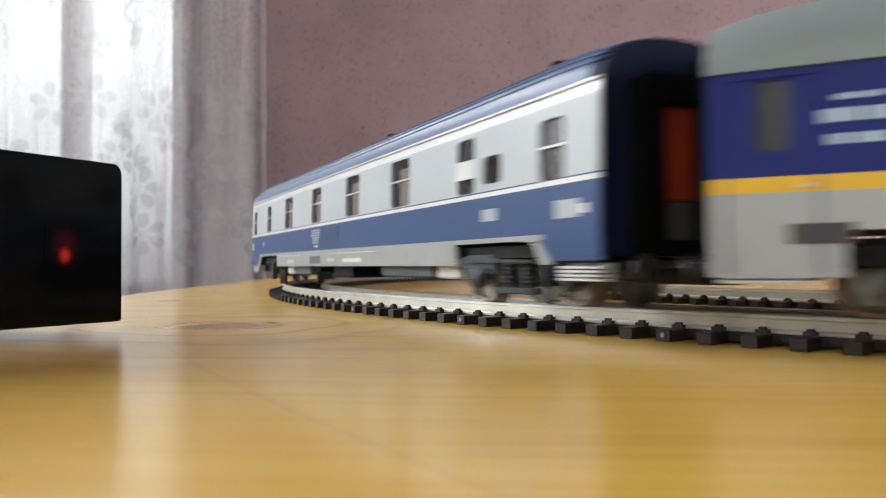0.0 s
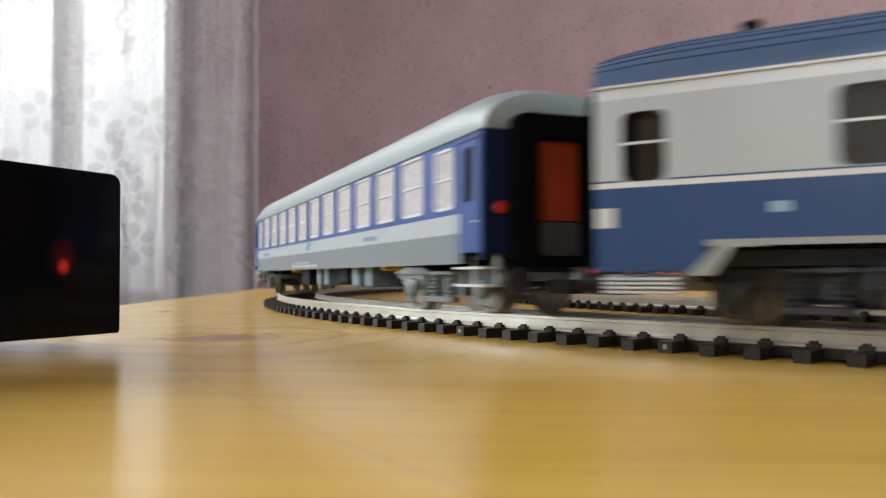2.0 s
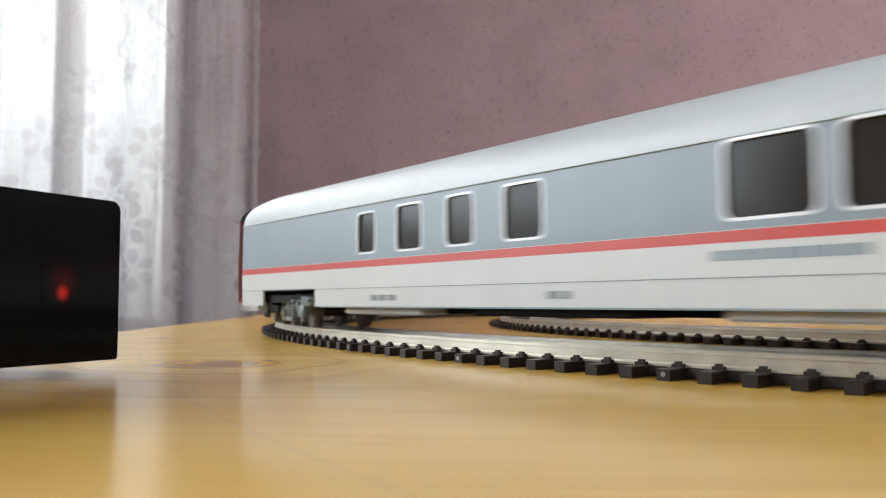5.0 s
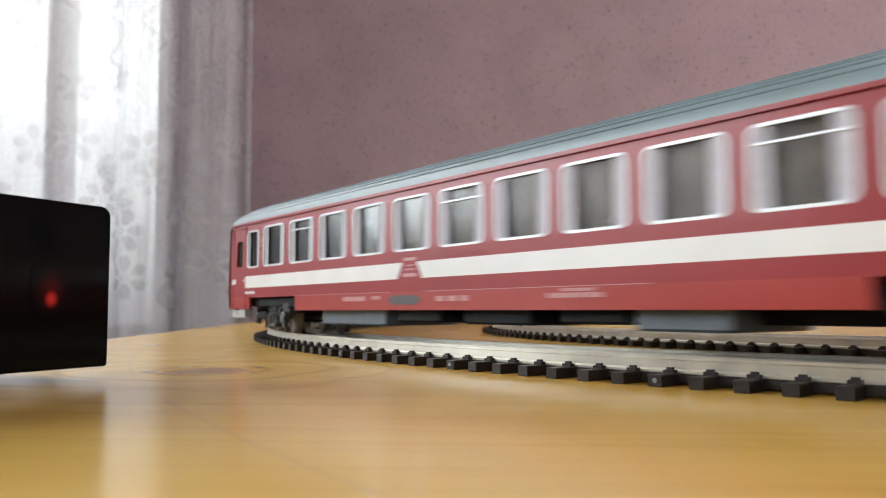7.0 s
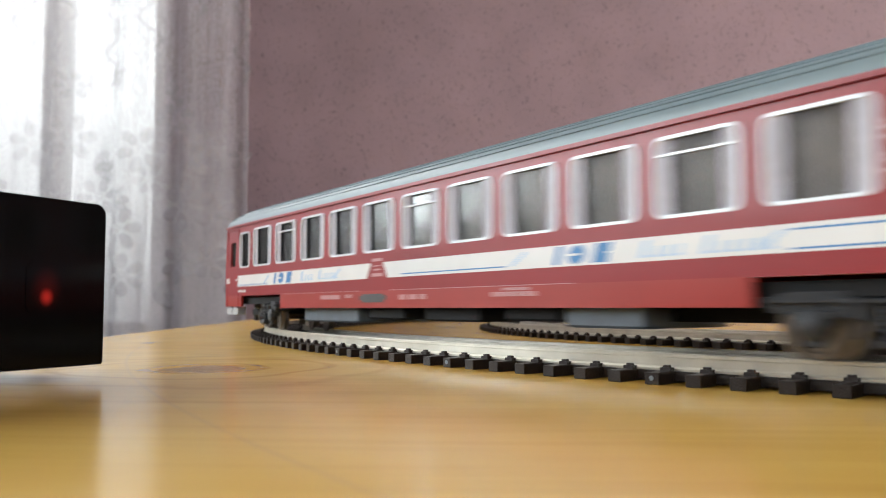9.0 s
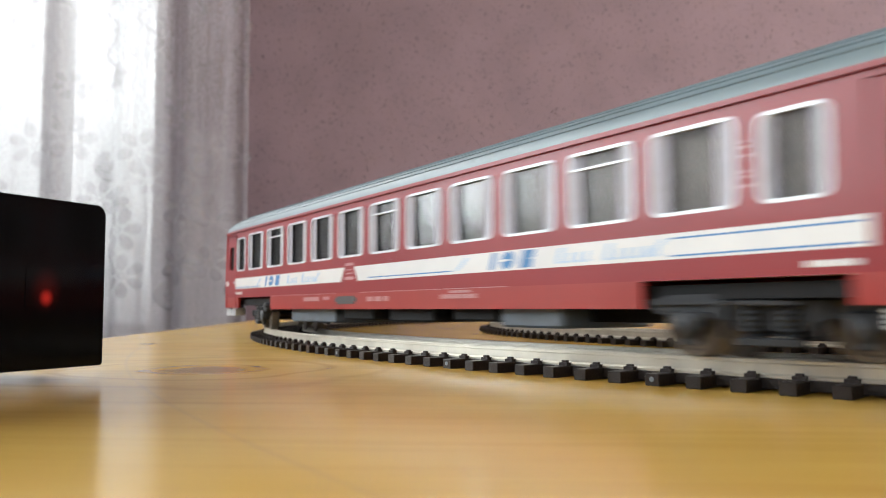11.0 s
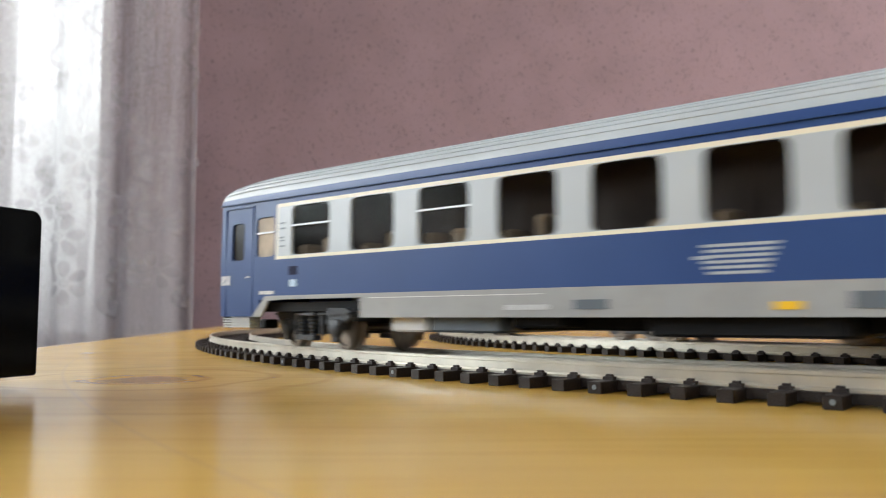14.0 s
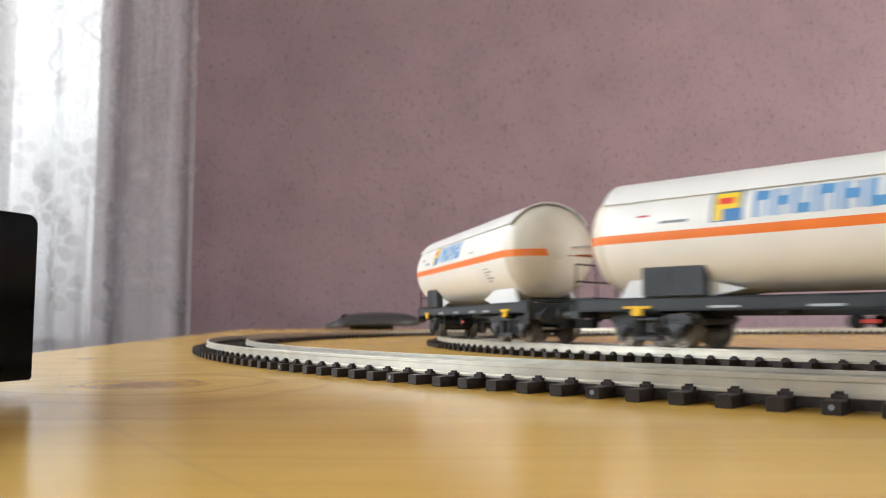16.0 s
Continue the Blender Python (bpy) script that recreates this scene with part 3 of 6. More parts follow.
def lace_curtain():
    root = tagged(new("lace_curtain"), "white lace net curtain with flower motifs hanging in folds", "curtain")
    root.location = (0, 1.53, 0)

    def fold(x):
        return 0.014 * math.sin(x * 46) + 0.010 * math.sin(x * 23 + 1.1) + 0.005 * math.sin(x * 97 + 0.4)

    xs = np.linspace(-1.9, -0.482, 260)
    b = Build()
    zs = (-0.72, -0.3, 0.0, 0.4, 0.9, 1.78)
    b.loft([[(float(x), fold(x) * (1.0 + 0.15 * k), z) for x in xs] for k, z in enumerate(reversed(zs))], 0, caps=False, closed=False)
    part("cloth", b, LACE, root, smooth=True)
    # flower motifs: six ribbed petals round a ring eye, with leaf sprays
    rng = random.Random(4)

    def petal(b2, cx, cz, ang, ln, wd, n=14):
        """A rounded petal that starts at (cx, cz) and points along ang."""
        pts = []
        for k in range(n):
            u = 2 * math.pi * k / n
            p, q = ln * (0.5 - 0.5 * math.cos(u)), wd * math.sin(u) * (0.62 + 0.38 * (0.5 - 0.5 * math.cos(u)))
            x, z = cx + p * math.cos(ang) - q * math.sin(ang), cz + p * math.sin(ang) + q * math.cos(ang)
            pts.append((x, fold(x) * 1.4 - 0.005, z))
        b2.add(pts, [tuple(range(n))])

    def flower(fx, fz, s, petals=6):
        b2, a0 = Build(), rng.uniform(0, 1)
        for k in range(petals):
            a = a0 + 2 * math.pi * k / petals
            petal(b2, fx + 0.27 * s * math.cos(a), fz + 0.27 * s * math.sin(a), a, 0.74 * s, 0.30 * s)
        for k in range(8):
            a = 2 * math.pi * k / 8
            petal(b2, fx + 0.12 * s * math.cos(a), fz + 0.12 * s * math.sin(a), a + 1.57, 0.09 * s, 0.05 * s, 6)
        part("flower_motif", b2, LACE_SOLID, root)

    def spray(fx, fz, s):
        b2 = Build()
        for k in range(3):
            petal(b2, fx, fz, -0.6 + 0.75 * k + rng.uniform(-0.2, 0.2), s, 0.28 * s)
        part("leaf_motif", b2, LACE_SOLID, root)

    for fx, fz, s in ((-0.687, 0.320, 0.046), (-0.842, 0.352, 0.048), (-0.598, 0.210, 0.055), (-0.622, 0.384, 0.042), (-0.726, 0.165, 0.044), (-0.610, 0.098, 0.042),
                      (-0.552, 0.100, 0.036), (-0.498, 0.312, 0.032), (-0.915, 0.340, 0.046), (-0.838, 0.456, 0.030), (-0.716, 0.075, 0.042), (-0.566, 0.330, 0.034),
                      (-0.790, 0.235, 0.040), (-0.672, 0.262, 0.030), (-0.745, 0.470, 0.030)):
        flower(fx, fz, s)
    for fx, fz, s in ((-0.800, 0.290, 0.046), (-0.745, 0.220, 0.040), (-0.650, 0.440, 0.034), (-0.590, 0.285, 0.036), (-0.545, 0.190, 0.040), (-0.770, 0.120, 0.040), (-0.530, 0.045, 0.036), (-0.660, 0.030, 0.040)):
        spray(fx, fz, s)
    for col in range(8):
        for row in range(7):
            fx, fz = -1.87 + col * 0.125 + (0.06 if row % 2 else 0), -0.62 + row * 0.14 + rng.uniform(-0.02, 0.02)
            if fz < -0.05 or fx < -0.97:
                flower(fx, fz, rng.uniform(0.036, 0.05))
                spray(fx + 0.05, fz - 0.05, 0.04)
    # pale scalloped trails in the net above the flowers
    for k in range(16):
        b2 = Build()
        x0, z0 = -1.82 + 0.088 * k, 0.46 + 0.06 * (k % 3)
        row = [(x0 + 0.020 * math.sin(j * 0.55), z0 + 0.008 * j, 0.0035 + 0.0030 * abs(math.sin(j * 0.8))) for j in range(24)]
        b2.loft([[(x - w, fold(x) * 1.4 - 0.005, z), (x + w, fold(x) * 1.4 - 0.005, z)] for x, z, w in row], 0, caps=False, closed=False)
        part("trail_motif", b2, LACE_SOLID, root)
    # hem band of the woven edge
    hem = Build()
    hem.loft([[(float(x), fold(x) * k - 0.003, z) for x in xs] for k, z in ((1.75, -0.66), (1.75, -0.71))], 0, caps=False, closed=False)
    part("hem", hem, LACE_SOLID, root)
    part("curtain_rail", Build().lathe_x(0, 1.79, ((-2.0, 0.012), (-0.42, 0.012)), 12), FRAMEWHITE, root)
    return root


lace_curtain()


# ---- table ----
def table():
    root = tagged(new("table"), "varnished pine table with a glossy grained top", "table")
    b = Build()
    # outline: the side edge runs slightly askew to the wall
    out = [(-0.055, -0.42), (2.45, -0.42), (2.45, 1.56), (-0.375, 1.56)]
    rings = []
    for z, k in ((-0.032, 0.004), (-0.028, 0.0), (-0.004, 0.0), (-0.0012, 0.0012), (0.0, 0.004)):
        c = (1.1, 0.57)
        rings.append([(x + (k if x < c[0] else -k), y + (k if y < c[1] else -k), z) for x, y in out])
    b.loft(rings)
    part("tabletop", b, PINE, root)
    for x, y in ((0.1, -0.3), (2.33, -0.3), (2.33, 1.44), (-0.18, 1.44)):
        part("leg", Build().box(x - 0.035, x + 0.035, y - 0.035, y + 0.035, Z0, -0.032, b=0.004), PINE, root)
    return root


table()


# ---- tracks ----
def path_point(s, c, r):
    """Place and heading on an oval at arc length s; s / r is the angle on its near-hand half circle."""
    total = 2 * math.pi * r + 2 * STRAIGHT
    a0, a1 = r * math.pi / 2, r * math.pi * 3 / 2
    s = (s - a0) % total + a0
    if s <= a1:
        a = s / r
        return Vector((c[0] + r * math.cos(a), c[1] + r * math.sin(a), 0)), a + math.pi / 2
    s -= a1
    if s <= STRAIGHT:
        return Vector((c[0] + s, c[1] - r, 0)), 2 * math.pi
    s -= STRAIGHT
    if s <= math.pi * r:
        a = 1.5 * math.pi + s / r
        return Vector((c[0] + STRAIGHT + r * math.cos(a), c[1] + r * math.sin(a), 0)), a + math.pi / 2
    s -= math.pi * r
    return Vector((c[0] + STRAIGHT - s, c[1] + r, 0)), 3 * math.pi


OUTER, INNER = ((CX, CY), R_OUT), ((IX, IY), R_IN)


def sleeper_mesh():
    b = Build()
    # length along y, width along x
    b.box(-0.00135, 0.00135, -0.015, 0.015, 0.0, 0.0020, b=0.00012)
    for sy in (-1, 1):
        for off in (-0.00145, 0.00145):
            y = sy * 0.00865 + off
            b.box(-0.0010, 0.0010, y - 0.00065, y + 0.00065, 0.0020, 0.0026)
            b.box(-0.00055, 0.00055, y - 0.0004, y + 0.0004, 0.0026, 0.0030)
    return b


SLEEPER = sleeper_mesh()


MARK_MESH = Build().lathe_y(0.0, 0.0011, ((-0.01515, 0.00042), (-0.01490, 0.00042)), 10).mesh("mould_mark", GREY_DARK)


def track(label, oval, phase, s0, s1, marks=False):
    (c, r) = oval
    root = tagged(new("railway_track"), label, "model railway track", group="tracks on the table")
    total = 2 * math.pi * r + 2 * STRAIGHT
    # rails: foot, web and head swept along the oval
    prof = [(-0.0010, 0.0020), (-0.0010, 0.0024), (-0.00028, 0.0027), (-0.00028, 0.0041), (-0.00048, 0.0043), (-0.00048, 0.0048), (-0.00036, 0.0049),
            (0.00036, 0.0049), (0.00048, 0.0048), (0.00048, 0.0043), (0.00028, 0.0041), (0.00028, 0.0027), (0.0010, 0.0024), (0.0010, 0.0020)]
    for side in (1, -1):
        b, w = Build(), Build()
        rings, web = [], []
        n = 560
        for k in range(n):
            p, a = path_point(total * k / n + r * math.pi / 2, c, r)
            nx, ny = math.sin(a), -math.cos(a)
            rings.append([(p.x + nx * (side * 0.00865 + o), p.y + ny * (side * 0.00865 + o), z) for o, z in prof])
            web.append([(p.x + nx * (side * 0.00865 + o), p.y + ny * (side * 0.00865 + o), z) for o, z in ((-0.0012, 0.0004), (-0.0012, 0.0019), (0.0012, 0.0019), (0.0012, 0.0004))])
        rings.append(rings[0])
        web.append(web[0])
        b.loft(rings, caps=False)
        w.loft(web, caps=False)
        part("rail", b, NICKEL, root, "nickel-silver rail", smooth=True)
        part("sleeper_web", w, SLEEPER_MAT, root, "dark brown plastic strip under the rail")
    me = SLEEPER.mesh("sleeper", SLEEPER_MAT)
    rest = Build()
    count = round(total / PITCH)
    gap = total / count
    for k in range(count):
        s = phase + k * gap
        s = (s - r * math.pi / 2) % total + r * math.pi / 2
        p, a = path_point(s, c, r)
        if s0 < s < s1:
            ob = new("sleeper", me)
            ob.parent = root
            ob.matrix_basis = pose(p.x, p.y, 0, 0, 0, math.degrees(a))
            if marks and (count - k) % count in (0, 5, 12, 19, 26):
                mk = new("mould_mark", MARK_MESH)
                mk.parent = ob
        else:
            m = pose(p.x, p.y, 0, 0, 0, math.degrees(a))
            rest.add([m @ Vector(v) for v in SLEEPER.v], SLEEPER.f)
    tagged(part("far_sleepers", rest, SLEEPER_MAT, root, "dark brown plastic sleepers"), kind="stuff")
    return root


track("oval of outer model track with brown sleepers on the table", OUTER, 4.04496 * R_OUT - 0.00131, radians(118) * R_OUT, radians(266) * R_OUT, True)
track("oval of inner model track with brown sleepers on the table", INNER, 3.9 * R_IN, radians(140) * R_IN, radians(266) * R_IN)


# ---- things on the table ----
def black_box():
    root = tagged(new("black_box"), "glossy black plastic box with a red light, standing on feet", "electronic box")
    # far lower corner stands at this place; the face runs back along this heading
    root.matrix_world = pose(-0.0742, 0.1465, 0, 0, 0, 67)
    b = Build()
    ln, wd, z0, z1, r = 0.066, 0.034, 0.0026, 0.0324, 0.0020
    prof = [(0.0, z0 + 0.0004)] + [(-r + r * math.cos(radians(a)), z1 - r + r * math.sin(radians(a))) for a in (0, 20, 40, 60, 80, 90)] \
        + [(-ln + r + r * math.cos(radians(a)), z1 - r + r * math.sin(radians(a))) for a in (90, 110, 130, 150, 170, 180)] + [(-ln, z0 + 0.0004), (-ln + 0.0004, z0), (-0.0004, z0)]
    b.loft([[(x * k + (1 - k) * -ln / 2, y, z) for x, z in prof] for y, k in ((0.0, 0.992), (0.0005, 1.0), (wd - 0.0005, 1.0), (wd, 0.992))])
    part("case", b, BLACKPLASTIC, root, smooth=True)
    led = Build().loft([[(x, y, z) for x, z in rounded(-0.0165, -0.0085, 0.0118, 0.0213, 0.002)] for y in (-0.0001, 0.0003)])
    part("led_lens", led, RED_LED, root, "red light shining through the dark front")
    for x in (-0.058, -0.024):
        for y in (0.006, 0.030):
            part("foot", Build().lathe_z(x, y, ((0.0, 0.0026), (0.0027, 0.0031)), 14), BLACKMATT, root)
    return root


black_box()


def computer_mouse():
    root = tagged(new("computer_mouse"), "flat black plastic computer mouse lying by the wall", "mouse")
    root.matrix_world = pose(-0.118, 1.34, 0.0, 0, 0, 4)
    b = Build()
    rings = []
    n = 28
    for k, (z, s) in enumerate(((0.006, 0.90), (0.009, 1.0), (0.014, 0.98), (0.020, 0.86), (0.026, 0.58), (0.028, 0.25), (0.0285, 0.03))):
        ring = []
        for i in range(n):
            a = 2 * math.pi * i / n
            x = 0.080 * s * math.copysign(abs(math.cos(a)) ** 0.8, math.cos(a)) + 0.012 * (z - 0.006) / 0.02
            ring.append((x, 0.040 * s * math.copysign(abs(math.sin(a)) ** 0.8, math.sin(a)), z - (0.004 if x < -0.05 else 0.0)))
        rings.append(ring)
    b.loft(rings)
    part("shell", b, MOUSE_GREY, root, smooth=True)
    part("base", Build().lathe_z(0.0, 0.0, ((0.0, 0.035), (0.0055, 0.037)), 24), BLACKPLASTIC, root)
    part("wheel", Build().lathe_y(-0.045, 0.019, ((-0.004, 0.006), (0.004, 0.006)), 16), BLACKPLASTIC, root)
    return root


computer_mouse()


# ---- passenger coaches (local: x along the coach, +x ahead, -y the outer side of the curve) ----
MM = 0.001
HALF, LENGTH, PIVOT = 0.01625, 0.150, 0.1125


def side_sheet(paints, base, holes, cuts, zbot, ztop, half_len, mats):
    """One coach side with thickness, window holes, cut-outs and painted bands."""
    xs, zs = {-half_len, half_len}, {zbot, ztop}
    for x0, x1, z0, z1 in [h[:4] for h in holes] + cuts + [p[:4] for p in paints]:
        xs |= {max(-half_len, x0), min(half_len, x1)}
        zs |= {min(ztop, max(zbot, z0)), min(ztop, max(zbot, z1))}
    xs, zs = sorted(xs), sorted(zs)
    b = Build()
    yo, yi = -HALF * 1000, -HALF * 1000 + 0.9

    def lean(y, z):
        return y + (0.35 * ((z - 27) / 15) ** 2 if z > 27 else 0.0) + (0.25 * ((24 - z) / 12) ** 2 if z < 24 else 0.0)

    def solid(i, j):
        if not (0 <= i < len(xs) - 1 and 0 <= j < len(zs) - 1):
            return False
        x, z = (xs[i] + xs[i + 1]) / 2, (zs[j] + zs[j + 1]) / 2
        return not any(a[0] < x < a[1] and a[2] < z < a[3] for a in [h[:4] for h in holes] + cuts)

    for i in range(len(xs) - 1):
        for j in range(len(zs) - 1):
            if not solid(i, j):
                continue
            x0, x1, z0, z1 = xs[i], xs[i + 1], zs[j], zs[j + 1]
            xm, zm = (x0 + x1) / 2, (z0 + z1) / 2
            mi = base
            for p in paints:
                if p[0] < xm < p[1] and p[2] < zm < p[3]:
                    mi = p[4]
            o = [(x0, lean(yo, z0), z0), (x1, lean(yo, z0), z0), (x1, lean(yo, z1), z1), (x0, lean(yo, z1), z1)]
            n = [(x0, lean(yi, z0), z0), (x1, lean(yi, z0), z0), (x1, lean(yi, z1), z1), (x0, lean(yi, z1), z1)]
            vs = [tuple(c * MM for c in p) for p in o + n]
            fs = [(0, 1, 2, 3), (7, 6, 5, 4)]
            if not solid(i - 1, j):
                fs.append((0, 3, 7, 4))
            if not solid(i + 1, j):
                fs.append((1, 5, 6, 2))
            if not solid(i, j - 1):
                fs.append((0, 4, 5, 1))
            if not solid(i, j + 1):
                fs.append((3, 2, 6, 7))
            b.add(vs, fs, mi)
    return b


def ring(x0, x1, z0, z1, r, w, depth, y):
    """A rounded window frame; w is its width, y its outer face."""
    a = rounded(x0 - w * 0.35, x1 + w * 0.35, z0 - w * 0.35, z1 + w * 0.35, r + w * 0.35)
    c = rounded(x0 + w * 0.65, x1 - w * 0.65, z0 + w * 0.65, z1 - w * 0.65, max(0.3, r - w * 0.5))
    b = Build()
    k = len(a)
    vs = [(x * MM, (y - 0.05) * MM, z * MM) for x, z in a] + [(x * MM, (y - 0.05) * MM, z * MM) for x, z in c] \
        + [(x * MM, (y + depth) * MM, z * MM) for x, z in a] + [(x * MM, (y + depth) * MM, z * MM) for x, z in c]
    fs = []
    for j in range(k):
        n = (j + 1) % k
        fs += [(j, n, k + n, k + j), (2 * k + j, 3 * k + j, 3 * k + n, 2 * k + n), (j, 2 * k + j, 2 * k + n, n), (k + j, k + n, 3 * k + n, 3 * k + j)]
    return b.add(vs, fs)


def corner_ring(x0, x1, z0, z1, r, y, depth):
    """Rounded corners that fill a square hole."""
    a = rounded(x0, x1, z0, z1, 0.02)
    c = rounded(x0 + 0.05, x1 - 0.05, z0 + 0.05, z1 - 0.05, r)
    b = Build()
    k = len(a)
    vs = [(x * MM, (y) * MM, z * MM) for x, z in a] + [(x * MM, (y) * MM, z * MM) for x, z in c] + [(x * MM, (y + depth) * MM, z * MM) for x, z in c]
    fs = []
    for j in range(k):
        n = (j + 1) % k
        fs += [(j, n, k + n, k + j), (k + j, k + n, 2 * k + n, 2 * k + j)]
    return b.add(vs, fs)


def flip(ob):
    """The same part on the far side of the coach."""
    o2 = ob.copy()
    scene.collection.objects.link(o2)
    o2.matrix_basis = Matrix.Rotation(math.pi, 4, "Z") @ ob.matrix_basis
    return o2


def bogie(parent, x, frame_mat, ax=0.0135):
    root = new("bogie")
    root.parent = parent
    root.location = (x, 0, 0)
    root.rotation_mode = "QUATERNION"
    r = 0.0054
    k = ax / 0.0135
    half_low = [(-0.0205, 0.0128), (-0.0180, 0.0119), (-0.0168, 0.0113), (-0.0162, 0.0098), (-0.0108, 0.0098), (-0.0102, 0.0113), (-0.0066, 0.0113), (-0.0056, 0.0094)]
    half_top = [(-0.0056, 0.0138), (-0.0092, 0.0151), (-0.0168, 0.0150), (-0.0205, 0.0141)]
    outline = half_low + [(-a, z) for a, z in reversed(half_low)] + [(-a, z) for a, z in reversed(half_top)] + half_top
    fr = Build()
    for sy in (-1, 1):
        # side frame: a slim beam with horn guides at the axles and a low middle
        y = sy * 0.0111
        fr.loft([[(a * k, y - 0.0009, z) for a, z in outline], [(a * k, y + 0.0009, z) for a, z in outline]])
        fr.box(-0.0205 * k, 0.0205 * k, min(y, y + sy * 0.0016), max(y, y + sy * 0.0016), 0.0134, 0.0139)
    part("bolster", Build().box(-0.0190 * k, 0.0190 * k, -0.0072, 0.0072, 0.0122, 0.0165, b=0.0004), BLACKMATT, root, "black bolster above the axles")
    fr.box(-0.004, 0.004, -0.0104, 0.0104, 0.0085, 0.0135)
    for e in (-0.0196 * k, 0.0196 * k):
        fr.box(e - 0.0008, e + 0.0008, -0.0104, 0.0104, 0.0118, 0.0136)
    part("bogie_frame", fr, frame_mat, root)
    ab = Build()
    ab.lathe_y(0, 0.0101, ((-0.0114, 0.0025), (-0.0129, 0.0023), (-0.0135, 0.0014)), 12)
    ab.box(-0.0031, 0.0031, -0.0130, -0.0116, 0.0108, 0.0122, b=0.0002)
    ab.box(-0.0014, 0.0014, -0.0128, -0.0116, 0.0068, 0.0084, b=0.0002)
    am = ab.mesh("axle_box", frame_mat, True)
    sp = Build().lathe_z(0, -0.0127, [(0.0084 + q * 0.00045, 0.0009 if q % 2 else 0.0013) for q in range(11)], 12)
    sm = sp.mesh("spring", frame_mat, True)
    pk = Build().box(-0.0052, 0.0052, -0.0140, -0.0116, 0.0070, 0.0083, b=0.0002)
    pk.box(-0.0046, 0.0046, -0.0138, -0.0118, 0.0131, 0.0141, b=0.0002)
    pm = pk.mesh("spring_plank", frame_mat)
    dp = Build().lathe_z(0, -0.0124, ((0.0082, 0.0005), (0.0108, 0.0005), (0.0109, 0.0009), (0.0140, 0.0009)), 10)
    dm = dp.mesh("damper", frame_mat, True)
    for sy in (-1, 1):
        turn = Matrix.Rotation(0 if sy < 0 else math.pi, 4, "Z")
        part("spring_plank", pm, None, root).matrix_basis = turn
        for sx in (-1, 1):
            part("axle_box", am, None, root).matrix_basis = Matrix.Translation((sx * ax, 0, 0)) @ turn
            part("spring", sm, None, root).matrix_basis = Matrix.Translation((sx * 0.0029, 0, 0)) @ turn
            part("damper", dm, None, root).matrix_basis = Matrix.Translation((sx * 0.0074 * k, 0, 0)) @ turn
    w = Build()
    for sy in (-1, 1):
        y = sy * 0.0083
        w.lathe_y(0, 0, ((y - sy * 0.0012, r + 0.0009), (y - sy * 0.0007, r + 0.0009), (y - sy * 0.0005, r), (y + sy * 0.0014, r - 0.0001), (y + sy * 0.0014, r - 0.0008), (y + sy * 0.0008, r - 0.0012), (y + sy * 0.0008, 0.0010)), 26)
    w.lathe_y(0, 0, ((-0.0075, 0.0009), (0.0075, 0.0009)), 10)
    wm = w.mesh("wheelset", WHEELSTEEL, True)
    for sx in (-1, 1):
        o = part("wheelset", wm, None, root, "worn steel wheels on one axle")
        o.location = (sx * ax, 0, RAIL + r)
    return root


def roof_profile(zg, apex, ribs):
    """Half-ellipse roof from gutter to gutter with raised ribs."""
    pts = []
    n = 36
    for k in range(n + 1):
        a = math.pi * k / n
        c, s = math.cos(a), math.sin(a)
        y = -(HALF * 1000 - 0.35) * math.copysign(abs(c) ** 0.94, c)
        z = zg + (apex - zg) * abs(s) ** 0.96
        pts.append((y, z))
    if ribs:
        out = []
        for k, (y, z) in enumerate(pts):
            out.append((y, z))
            if 4 <= k <= n - 5 and k % 2 == 0:
                y2, z2 = pts[k + 1]
                nx, nz = y / HALF / 1000, max(0.15, 1 - (y / HALF / 1000) ** 2) ** 0.5
                for f, hgt in ((0.25, 0.0), (0.34, 0.24), (0.66, 0.24), (0.75, 0.0)):
                    out.append((y + (y2 - y) * f + nx * hgt, z + (z2 - z) * f + nz * hgt))
        pts = out
    return pts


DARK_PLATE = mat("gangway_plate_grey", (0.055, 0.052, 0.050), 0.5, var=0.25, scale=200)
BELLOWS = mat("gangway_rubber", (0.0035, 0.0035, 0.0040), 0.8, var=0.3, scale=200, spec=0.06)


